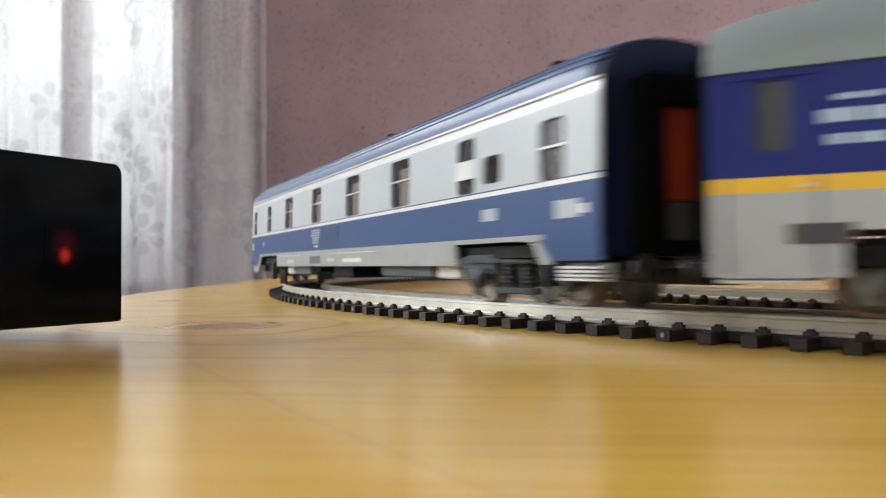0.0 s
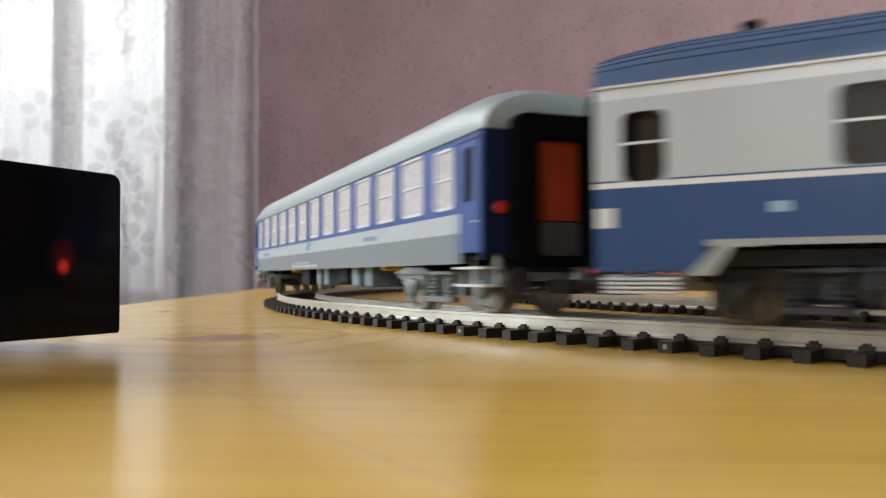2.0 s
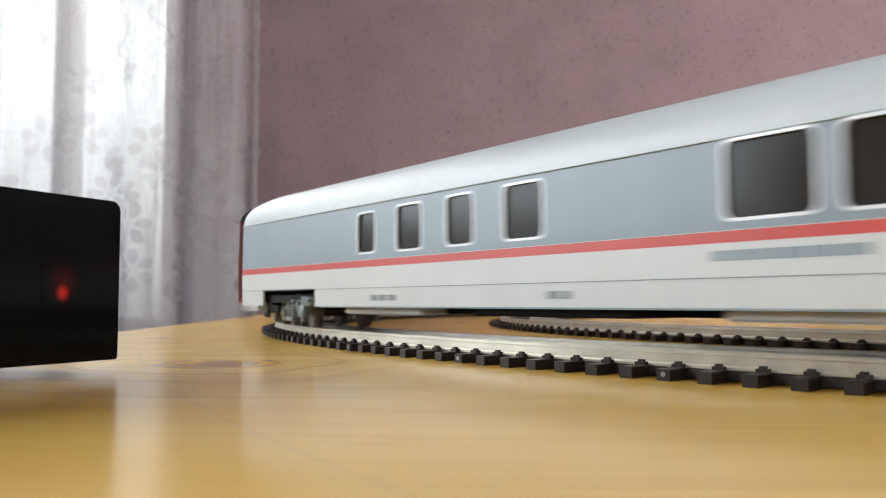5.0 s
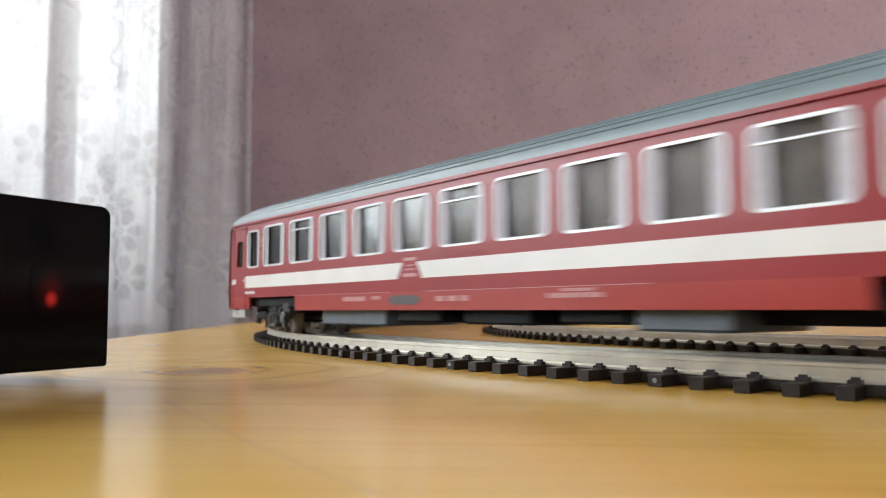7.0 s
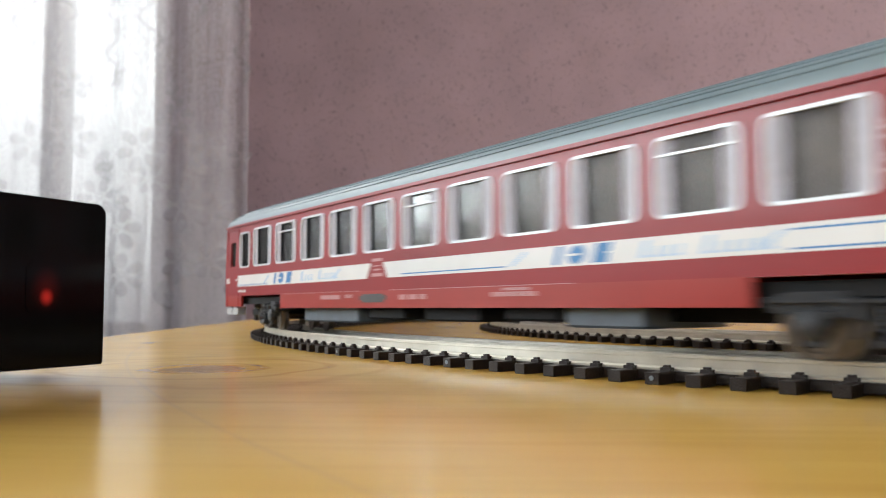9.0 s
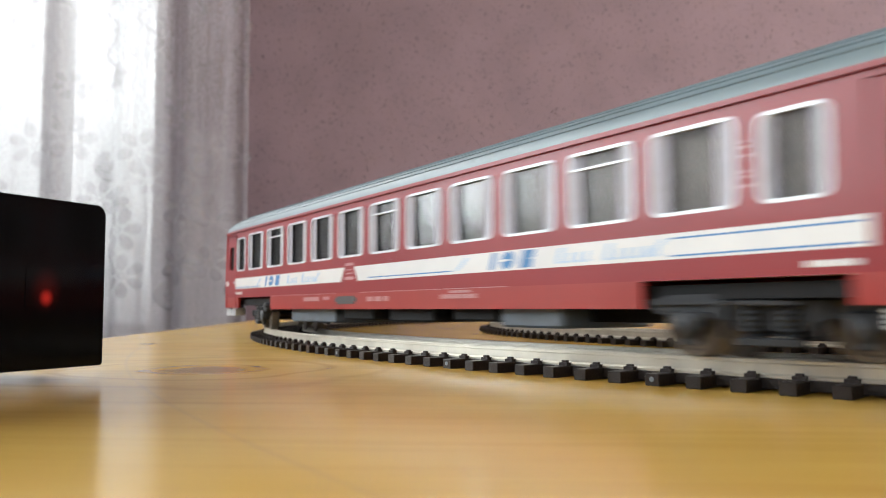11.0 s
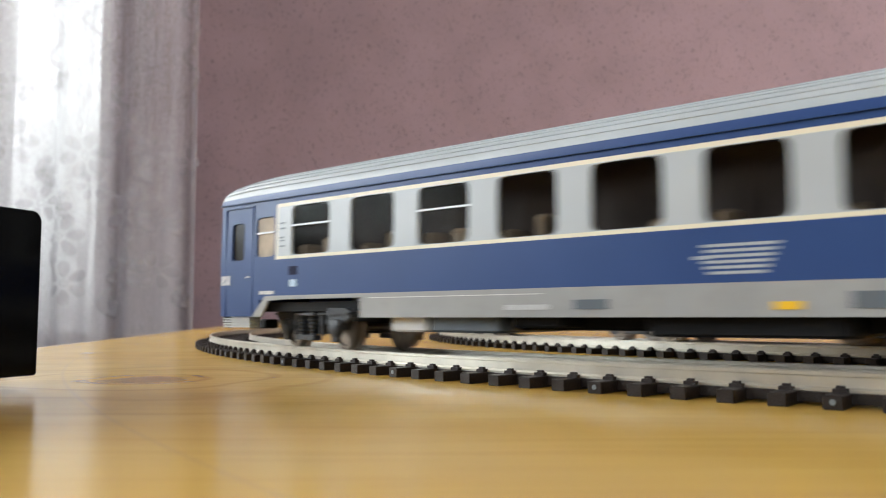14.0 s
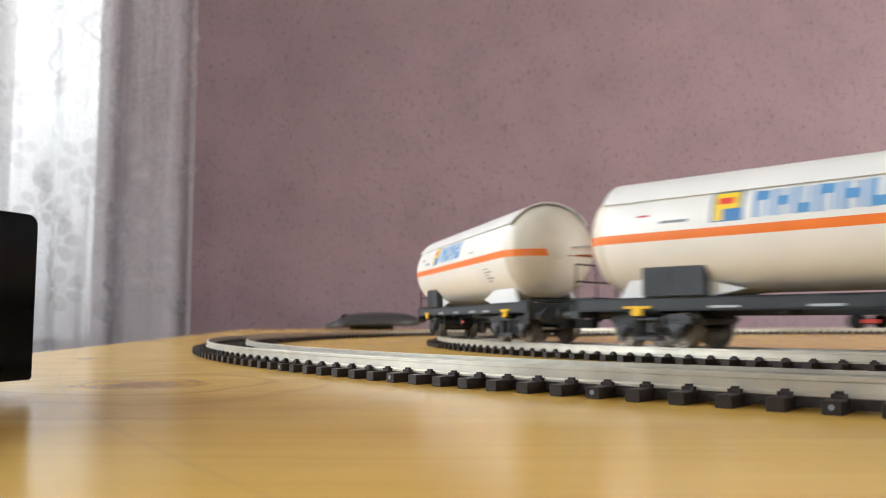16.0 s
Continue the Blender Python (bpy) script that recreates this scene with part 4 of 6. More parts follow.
def coach(label, spec):
    root = tagged(new("passenger_coach"), label, "train coach", group="coaches of the passenger train")
    root.empty_display_size = 0.02
    mats = spec["mats"]
    zbot, zg, apex = spec.get("zbot", 12.7), spec["gutter"], spec.get("apex", 52.7)
    half = spec.get("half", 148.6)
    cut = 148.6 - half
    holes = spec["windows"]
    cuts = spec["cuts"]
    sh = side_sheet(spec["paint"], 0, holes, cuts, zbot, zg, half, mats)
    sh.weld = True
    s1 = part("side_wall", sh, mats, root)
    flip(s1)
    # roof with drooping ends
    prof = roof_profile(zg, apex, spec.get("ribs", True))
    rb = Build()
    rings = []
    L2 = half + 0.6
    droop = spec.get("droop", 1.6)
    for x in [-L2, -L2 + 1.5, -L2 + 4, -L2 + 8, -L2 + 13, -L2 + 20, -60, 0, 60, L2 - 20, L2 - 13, L2 - 8, L2 - 4, L2 - 1.5, L2]:
        e = max(0.0, (abs(x) - (L2 - 20)) / 20)
        k = 1 - 0.02 * e ** 3
        rings.append([(x * MM, y * k * MM, (z - droop * e ** 2.4 * ((z - zg) / (apex - zg))) * MM) for y, z in prof])
    rb.loft(rings, 0)
    if spec.get("cantrail"):
        for fi, f in enumerate(rb.f):
            zc = sum(rb.v[i][2] for i in f) / len(f)
            if len(f) == 4 and zc < spec["cantrail"] * MM:
                rb.m[fi] = 1
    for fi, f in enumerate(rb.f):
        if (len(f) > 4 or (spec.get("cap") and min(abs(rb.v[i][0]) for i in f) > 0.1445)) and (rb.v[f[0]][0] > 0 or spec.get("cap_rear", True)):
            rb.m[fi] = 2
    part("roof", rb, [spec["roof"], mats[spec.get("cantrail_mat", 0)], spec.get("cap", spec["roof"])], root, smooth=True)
    gut = Build()
    for sy in (-1, 1):
        y = sy * (HALF * 1000 - 0.15)
        gut.box(-half * MM, half * MM, (y - 0.28) * MM, (y + 0.28) * MM, (zg - 0.28) * MM, (zg + 0.12) * MM)
    part("gutter", gut, spec.get("gutter_mat", spec["roof"]), root)
    for x, y0 in spec.get("vents", ()):
        part("roof_vent", Build().lathe_z(x * MM, y0 * MM, (((apex - 1.2) * MM, 0.0014), ((apex + 0.9) * MM, 0.0014), ((apex + 1.0) * MM, 0.0018), ((apex + 1.5) * MM, 0.0016)), 14), BLACKMATT, root)
    # ends with gangway bellows and door
    for sx in (-1, 1):
        eb = Build()
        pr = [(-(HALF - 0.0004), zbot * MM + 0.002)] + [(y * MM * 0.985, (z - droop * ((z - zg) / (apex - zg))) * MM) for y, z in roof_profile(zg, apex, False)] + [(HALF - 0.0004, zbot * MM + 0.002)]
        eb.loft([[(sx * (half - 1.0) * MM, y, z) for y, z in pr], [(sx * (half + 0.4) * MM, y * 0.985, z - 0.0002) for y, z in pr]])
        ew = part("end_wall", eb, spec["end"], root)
        part("gangway_door", Build().box(*sorted((sx * (half + 0.3) * MM, sx * (half + 0.9) * MM)), -0.0048, 0.0048, 0.0236, 0.0395, b=0.0002), spec.get("door", DOOR_ORANGE), ew)
        part("gangway_plate", Build().box(*sorted((sx * (half + 0.3) * MM, sx * (half + 1.6) * MM)), -0.0048, 0.0048, 0.0165, 0.0234, b=0.0003), DARK_PLATE, ew, "dark grey folded gangway plate")
        gb = Build()
        x0, x1 = sorted((sx * (half + 0.4) * MM, sx * (half + (3.3 if sx > 0 else spec.get("rear_bellows", 3.3))) * MM))
        oo, ii = rounded(-10.4, 10.4, 14.6, 44.4 if apex > 52 else 43.4, 2.6), rounded(-5.2, 5.2, 16.8, 40.0, 0.8)
        rg = [[(x, y * k * MM, z * MM) for y, z in pts] for x, pts, k in ((x0, ii, 1), (x0, oo, 1), (x0 * 0.66 + x1 * 0.34, oo, 0.94), (x0 * 0.34 + x1 * 0.66, oo, 1), (x1, oo, 0.97), (x1, ii, 1), (x0, ii, 1))]
        gb.loft(rg, caps=False)
        part("gangway_bellows", gb, BELLOWS, ew)
        for sy in (-1, 1) if spec.get("tail_lamps") else ():
            tl = Build().lathe_x(sy * 0.0122, 0.0262, [(sx * (half + 0.2) * MM, 0.0013), (sx * (half + 0.9) * MM, 0.0013), (sx * (half + 1.3) * MM, 0.0007)], 14)
            part("tail_lamp", tl, RED_LENS, ew, "red tail lamp", smooth=True)
        for sy in (-1, 1):
            bu = Build()
            pr2 = [((half - 0.5), 1.3), ((half + 2.2), 1.3), ((half + 2.3), 0.8), ((half + 3.6), 0.8), ((half + 3.7), 2.5), ((half + 4.2), 2.4)]
            bu.lathe_x(sy * 0.0100, 0.0122, [(sx * a * MM, rr * MM) for a, rr in pr2], 14)
            part("buffer", bu, BOGIE_MAT, root, smooth=True)
        for sy in (-1, 1):
            st = Build()
            a, c = sorted((sx * (135.5 - cut) * MM, sx * (147.5 - cut) * MM))
            if spec.get("bar_steps"):
                for zb in (0.0108, 0.0143):
                    st.box(a - 0.001, c + 0.001, min(sy * 0.0118, sy * 0.0160), max(sy * 0.0118, sy * 0.0160), zb, zb + 0.0005)
                for xb in (a, c - 0.0006):
                    st.box(xb, xb + 0.0006, min(sy * 0.0118, sy * 0.0124), max(sy * 0.0118, sy * 0.0124), 0.0108, 0.0178)
                part("step", st, SILVER, root, "two thin silver step bars")
                continue
            for k in range(4):
                st.box(a, c, min(sy * 0.0128, sy * 0.0158), max(sy * 0.0128, sy * 0.0158), 0.0101 + k * 0.0007, 0.01055 + k * 0.0007)
            st.box(a, c, min(sy * 0.0125, sy * 0.0132), max(sy * 0.0125, sy * 0.0132), 0.0100, 0.0132)
            part("step", st, spec.get("step", GREY_WARM), root, "ribbed pale entrance step")
        cp = Build().box(*sorted((sx * 0.146, sx * 0.1545)), -0.0025, 0.0025, 0.0095, 0.0122, b=0.0004)
        part("coupler", cp, BLACKMATT, root)
    # underframe and equipment
    ub = Build().box(-0.1435, 0.1435, -0.0138, 0.0138, (zbot + 1.6) * MM, (zbot + 4.0) * MM)
    ub.box(-0.090, 0.090, -0.0045, 0.0045, 0.0100, (zbot + 1.7) * MM)
    part("underframe", ub, BLACKMATT, root)
    for x0, x1, z0, m in spec["boxes"]:
        part("equipment_box", Build().box(x0 * MM, x1 * MM, -0.0128, 0.0128, z0 * MM, (zbot + 1.6) * MM, b=0.0005), m, root)
    bg = spec.get("bogie", BOGIE_MAT)
    for sx in (-1, 1):
        bogie(root, sx * PIVOT, bg)
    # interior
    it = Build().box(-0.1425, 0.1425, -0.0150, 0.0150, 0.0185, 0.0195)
    # close to the panes in red coaches, in place of grey room reflections
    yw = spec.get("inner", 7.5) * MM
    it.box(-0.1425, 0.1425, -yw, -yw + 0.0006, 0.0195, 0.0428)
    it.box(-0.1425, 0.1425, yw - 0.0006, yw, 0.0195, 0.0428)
    part("interior", it, spec.get("inside", DARK_INSIDE), root, "plain wall behind the windows")
    se = Build()
    rng = random.Random(len(label))
    for h in holes:
        if h[1] - h[0] > 11 and spec.get("seats"):
            for xc in (h[0] + rng.uniform(-1, 1.5), (h[0] + h[1]) / 2 + rng.uniform(-1, 4)):
                if rng.random() < 0.8:
                    se.box(xc * MM, (xc + rng.uniform(1.6, 4.6)) * MM, -0.0140, -0.0077, 0.0195, (spec["seat_top"] + rng.uniform(-1.6, 2.4)) * MM, b=0.0006)
    if se.v:
        part("seats", se, spec["seats"], root, "rows of seats behind the windows")
    # windows
    style = spec["style"]
    for h in holes:
        x0, x1, z0, z1 = h[:4]
        kind = h[4] if len(h) > 4 else style
        y = -HALF * 1000 + 0.22
        rt = Matrix.Identity(4)
        wd = part("window", corner_ring(x0, x1, z0, z1, 1.6 if x1 - x0 > 6 else 1.2, y, 0.5), mats[h[5] if len(h) > 5 else spec.get("win_mat", 0)], root)
        subs = []
        if "f" in kind:
            subs.append(("window_frame", ring(x0, x1, z0, z1, 1.7, 0.58, 0.5, y - 0.22), SILVER, "silver window frame"))
        g = spec.get("glass", COACHGLASS)
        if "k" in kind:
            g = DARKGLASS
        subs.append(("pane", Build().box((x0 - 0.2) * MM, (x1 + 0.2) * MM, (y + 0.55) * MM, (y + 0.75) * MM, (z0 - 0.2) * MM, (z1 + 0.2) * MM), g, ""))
        if "b" in kind:
            for q, fr2 in enumerate(spec.get("bars", (0.68,))):
                zb = z0 + (z1 - z0) * fr2
                subs.append(("window_bar", Build().box((x0 + (0.2 if not q else (x1 - x0) * 0.3)) * MM, (x1 - 0.2) * MM, (y - 0.12) * MM, (y + 0.35) * MM, (zb - 0.2) * MM, (zb + 0.2) * MM), SILVER, "silver window bar"))
        if "c" in kind:
            w = (x1 - x0) * 0.21
            for a in (x0, x1 - w):
                cb = Build()
                nn = 9
                fold = [((a + w * k / (nn - 1)) * MM, (y + 0.12 + 0.12 * (k % 2)) * MM) for k in range(nn)]
                cb.loft([[(p, q2, z * MM) for p, q2 in fold] + [(p, q2 + 0.0002, z * MM) for p, q2 in reversed(fold)] for z in (z0, z1)])
                subs.append(("curtain", cb, CURTAIN_P, "pale drawn-back curtain"))
        # pleated sheet over the whole pane, added in place of bright reflections
        if "d" in kind:
            cb = Build()
            nn = 23
            fold = [((x0 + (x1 - x0) * k / (nn - 1)) * MM, (y + 0.12 + 0.12 * (k % 2)) * MM) for k in range(nn)]
            cb.loft([[(p, q2, z * MM) for p, q2 in fold] + [(p, q2 + 0.0002, z * MM) for p, q2 in reversed(fold)] for z in (z0, z1)])
            subs.append(("curtain", cb, spec.get("curtain", CURTAIN_P), "pale pleated sheet standing for window reflections"))
        if "t" in kind:
            subs.append(("blind", Build().box((x0 + (x1 - x0) * spec.get("blind_from", 0.45)) * MM, (x1 - 0.2) * MM, (y + 0.30) * MM, (y + 0.45) * MM, z0 * MM, (z1 - spec.get("blind_gap", 2.5)) * MM), spec.get("blind", BLIND_DIM), "drawn blind"))
        w2 = flip(wd)
        for nm, bb, mm, lb in subs:
            o = part(nm, bb, mm, wd, lb)
            o2 = o.copy()
            scene.collection.objects.link(o2)
            o2.parent = w2
    if spec.get("slant_ends"):
        for sx in (-1, 1):
            pts = [(sx * 123.0, 18.35), (sx * 128.6, 18.35), (sx * 134.2, 12.9), (sx * 130.4, 12.9), (sx * 127.2, 17.2), (sx * 123.0, 17.2)]
            y = -HALF * 1000 - 0.04
            flip(part("skirt_end", Build().loft([[(x * MM, q * MM, z * MM) for x, z in pts] for q in (y, y + 0.7)]), GREY_SKIRT, root, "slanted end of the grey skirt"))
    # markings: flat printed shapes a hair proud of the side
    for x0, x1, z0, z1, m in spec.get("marks", ()):
        y = -HALF * 1000 - 0.03
        part("marking", Build().box(x0 * MM, x1 * MM, y * MM, (y + 0.3) * MM, z0 * MM, z1 * MM), m, root)
    # emblem shapes with free outlines
    for pts, out, m in spec.get("emblems", ()):
        y = -HALF * 1000 - 0.03 - out
        part("emblem", Build().loft([[(x * MM, q * MM, z * MM) for x, z in pts] for q in (y, y + 0.3)]), m, root)
    for x0, x1, z0, z1, n, m in spec.get("louvres", ()):
        lv = Build()
        for k in range(n):
            z = z0 + (z1 - z0) * k / n
            lv.box(x0 * MM, x1 * MM, (-HALF * 1000 - 0.14) * MM, (-HALF * 1000 + 0.3) * MM, z * MM, (z + (z1 - z0) / n * 0.5) * MM)
        part("louvre", lv, m, root, "louvred ventilation panel")
    for x in spec.get("doors", (-140.2, 140.2)):
        dr = Build()
        zt, zl = zg - 1.2, zbot + 0.6
        for a, c, e, f in ((x - 6.2, x - 5.9, zl, zt), (x + 5.9, x + 6.2, zl, zt), (x - 6.2, x + 6.2, zt - 0.3, zt)):
            dr.box(a * MM, c * MM, (-HALF * 1000 - 0.05) * MM, (-HALF * 1000 + 0.6) * MM, e * MM, f * MM)
        dd = part("door", dr, spec.get("door_line", mats[0]), root, "entrance door seam")
        part("door_handle", Build().box((x + 3.6) * MM, (x + 5.0) * MM, (-HALF * 1000 - 0.35) * MM, (-HALF * 1000 + 0.1) * MM, 23.4 * MM, 23.8 * MM), SILVER, dd, "silver handle")
        flip(dd)
    return root


def bars(x, z, n, w, gap, hgt, m):
    """Plain bars that stand for a line of print."""
    rng = random.Random(int(x * 10 + z * 77))
    out, p = [], x
    for k in range(n):
        ww = w * rng.uniform(0.6, 1.3)
        out.append((p, p + ww, z, z + hgt, m))
        p += ww + gap
    return out


BOGIE_CUTS = [(-131.0, -93.0, 0, 17.4), (93.0, 131.0, 0, 17.4)]
RED_WINS = [(-133.2, -122.6, 28.3, 41.6)] + [(-118.6 + 21.45 * k, -101.6 + 21.45 * k, 28.3, 42.3, "fbc" if k in (1, 5, 9) else "fc") for k in range(11)]
RED_WINS = [(a[0], a[1], a[2], a[3], a[4] if len(a) > 4 else "fc") for a in RED_WINS] + [(117.4, 128.4, 28.3, 41.6, "fc")]
RED_WINS += [(-143.0, -137.4, 28.8, 38.6, "k"), (137.4, 143.0, 28.8, 38.6, "k")]


def red_spec(logos):
    p = [(-150, 150, 12.0, 17.5, 1), (-135.1, -31.0, 20.9, 25.2, 2), (-18.6, 134.0, 20.9, 25.2, 2)]
    marks = [(-27.6, -22.0, 25.6, 26.4, PRINT_PINK), (-27.0, -22.6, 24.2, 24.5, PRINT_PINK), (-28.0, -21.6, 21.4, 22.3, PRINT_PINK), (-27.0, -22.4, 23.1, 23.5, PRINT_PINK)]
    marks += bars(-134.5, 18.7, 4, 2.2, 0.4, 0.9, WHITE_P) + bars(124.7, 18.5, 4, 2.3, 0.3, 0.9, WHITE_P)
    marks += bars(-60.5, 15.3, 4, 2.6, 0.3, 1.3, PRINT_PINK) + bars(-44.0, 15.6, 2, 2.0, 0.6, 1.0, PRINT_PINK)
    marks += bars(-13.0, 14.9, 3, 3.6, 1.5, 1.3, PRINT_PINK) + bars(27.0, 15.2, 6, 2.2, 0.6, 1.0, PRINT_PINK) + bars(31.0, 16.5, 4, 2.0, 0.4, 0.6, PRINT_PINK)
    marks += bars(-92.0, 17.45, 5, 10.8, 0.1, 0.14, PRINT_PINK) + bars(-18.0, 17.45, 6, 15.0, 0.1, 0.14, PRINT_PINK)
    marks += [(-33.5, -21.5, 14.2, 16.6, DARK_PLATE), (-35.0, -33.5, 14.9, 16.1, DARK_PLATE), (-21.5, -20.0, 14.9, 16.1, DARK_PLATE)]
    marks += bars(141.0, 22.6, 3, 2.0, 0.3, 1.9, WHITE_P) + bars(-147.5, 22.4, 3, 1.2, 0.3, 1.9, WHITE_P)
    marks += [(x + 0.3 * (k % 2), x + 2.2 - 0.4 * (k % 3), z, z + 0.45, PRINT_PINK) for x in (-121.8, 114.1) for k, z in enumerate((31.0, 32.4, 33.2, 35.6, 37.0, 37.8))]
    # slanted ends of the stripe beside the badge
    marks += [(-31.0, -31.0 + 0.45 * (k + 1), 20.9 + 0.717 * k, 20.9 + 0.717 * (k + 1), WHITE_P) for k in range(6)]
    marks += [(-18.6 - 0.45 * (k + 1), -18.6, 20.9 + 0.717 * k, 20.9 + 0.717 * (k + 1), WHITE_P) for k in range(6)]
    emblems = []
    if logos:
        for x in (-99.0, 47.5):
            emblems += [([(x, 21.3), (x + 1.7, 21.3), (x + 3.1, 24.9), (x + 1.4, 24.9)], 0.0, LOGO_BLUE)]
            emblems += [([(x + 6.9 + 2.4 * math.cos(a) + 0.5 * math.sin(a), 23.1 + 1.85 * math.sin(a)) for a in (2 * math.pi * k / 18 for k in range(18))], 0.0, LOGO_BLUE)]
            emblems += [([(x + 4.0, 22.9), (x + 7.6, 22.9), (x + 7.7, 23.35), (x + 4.1, 23.35)], 0.03, WHITE_P)]
            emblems += [([(x + 11.0, 21.3), (x + 15.0, 21.3), (x + 15.6, 22.9), (x + 14.6, 23.1), (x + 15.8, 23.4), (x + 16.3, 24.9), (x + 12.4, 24.9)], 0.0, LOGO_BLUE)]
            for k, (dx, w, hgt) in enumerate(((23, 2.6, 3.0), (26.4, 1.6, 1.9), (28.6, 1.8, 1.9), (31.0, 1.5, 2.0), (36.5, 2.4, 3.0), (39.6, 1.5, 1.9), (41.7, 1.8, 1.9), (44.1, 1.5, 1.9), (46.2, 1.7, 1.9), (48.5, 1.5, 1.9))):
                emblems += [([(x + dx, 21.6), (x + dx + 0.5 * w, 21.6), (x + dx + 0.5 * w + 0.38 * hgt, 21.6 + hgt), (x + dx + 0.38 * hgt, 21.6 + hgt)], 0.0, LOGO_PALE),
                            ([(x + dx + 0.5 * w, 21.6), (x + dx + 0.95 * w, 21.6), (x + dx + 0.95 * w + 0.1, 22.0), (x + dx + 0.5 * w + 0.1, 22.0)], 0.0, LOGO_PALE)]
        marks += [(-134.0, -104.0, 21.3, 21.6, LOGO_BLUE), (-12.0, 32.0, 21.5, 21.8, LOGO_BLUE), (100.0, 133.0, 24.2, 24.5, LOGO_BLUE), (100.0, 133.0, 21.3, 21.6, LOGO_BLUE)]
        for x, d in ((-52.0, 1), (34.0, 1), (-108.0, 1), (94.0, 1)):
            marks += [(x + k * 0.8, x + k * 0.8 + 1.0, 21.6 + k * 0.45, 22.2 + k * 0.45, LOGO_PALE) for k in range(6)]
    return dict(mats=[RED_P, RED_LOW, WHITE_P], paint=p, windows=RED_WINS, cuts=BOGIE_CUTS + [(-150, -131, 0, 13.2), (131, 150, 0, 13.2)], gutter=44.6, roof=ROOF_TEAL, cap=ROOF_END, cap_rear=False, end=RED_END_DIM, door=DOOR_DIM, bars=(0.78,), style="fc", seats=None, inner=14.0, emblems=emblems,
                boxes=[(-80, -42, 8.3, BOXGREY), (-36, -16, 9.5, BLACKMATT), (-6, 18, 9.3, BLACKMATT), (27, 45, 9.8, BLACKMATT), (47, 68, 8.7, BOXGREY)], marks=marks, louvres=[(-11.6, 5.0, 21.8, 25.0, 6, WHITE_P), (-11.6, 5.0, 25.5, 27.2, 3, RED_P)], cantrail=45.4, gutter_mat=RED_P)


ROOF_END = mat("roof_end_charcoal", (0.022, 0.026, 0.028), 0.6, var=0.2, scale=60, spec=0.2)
# coach red darkened: the ends' shade is part of this colour
RED_END_DIM = mat("red_end_dimmed", (0.10, 0.008, 0.010), 0.5, var=0.15, scale=60)
PRINT_PINK = mat("faded_pink_print", (0.50, 0.24, 0.24), 0.45, var=0.08, scale=90)
# dark copy of the orange door, with its shade in the colour
DOOR_DIM = mat("gangway_door_dimmed", (0.075, 0.010, 0.006), 0.5, var=0.15, scale=90)
PRINT_BLUE = mat("faded_blue_print", (0.15, 0.22, 0.34), 0.45, var=0.1, scale=90)
coach_a = coach("red model coach with a plain white stripe and grey roof", red_spec(False))
coach_c = coach("red model coach with a white stripe carrying blue emblems", red_spec(True))
coach_b = copy_thing(coach_c, Matrix.Identity(4))

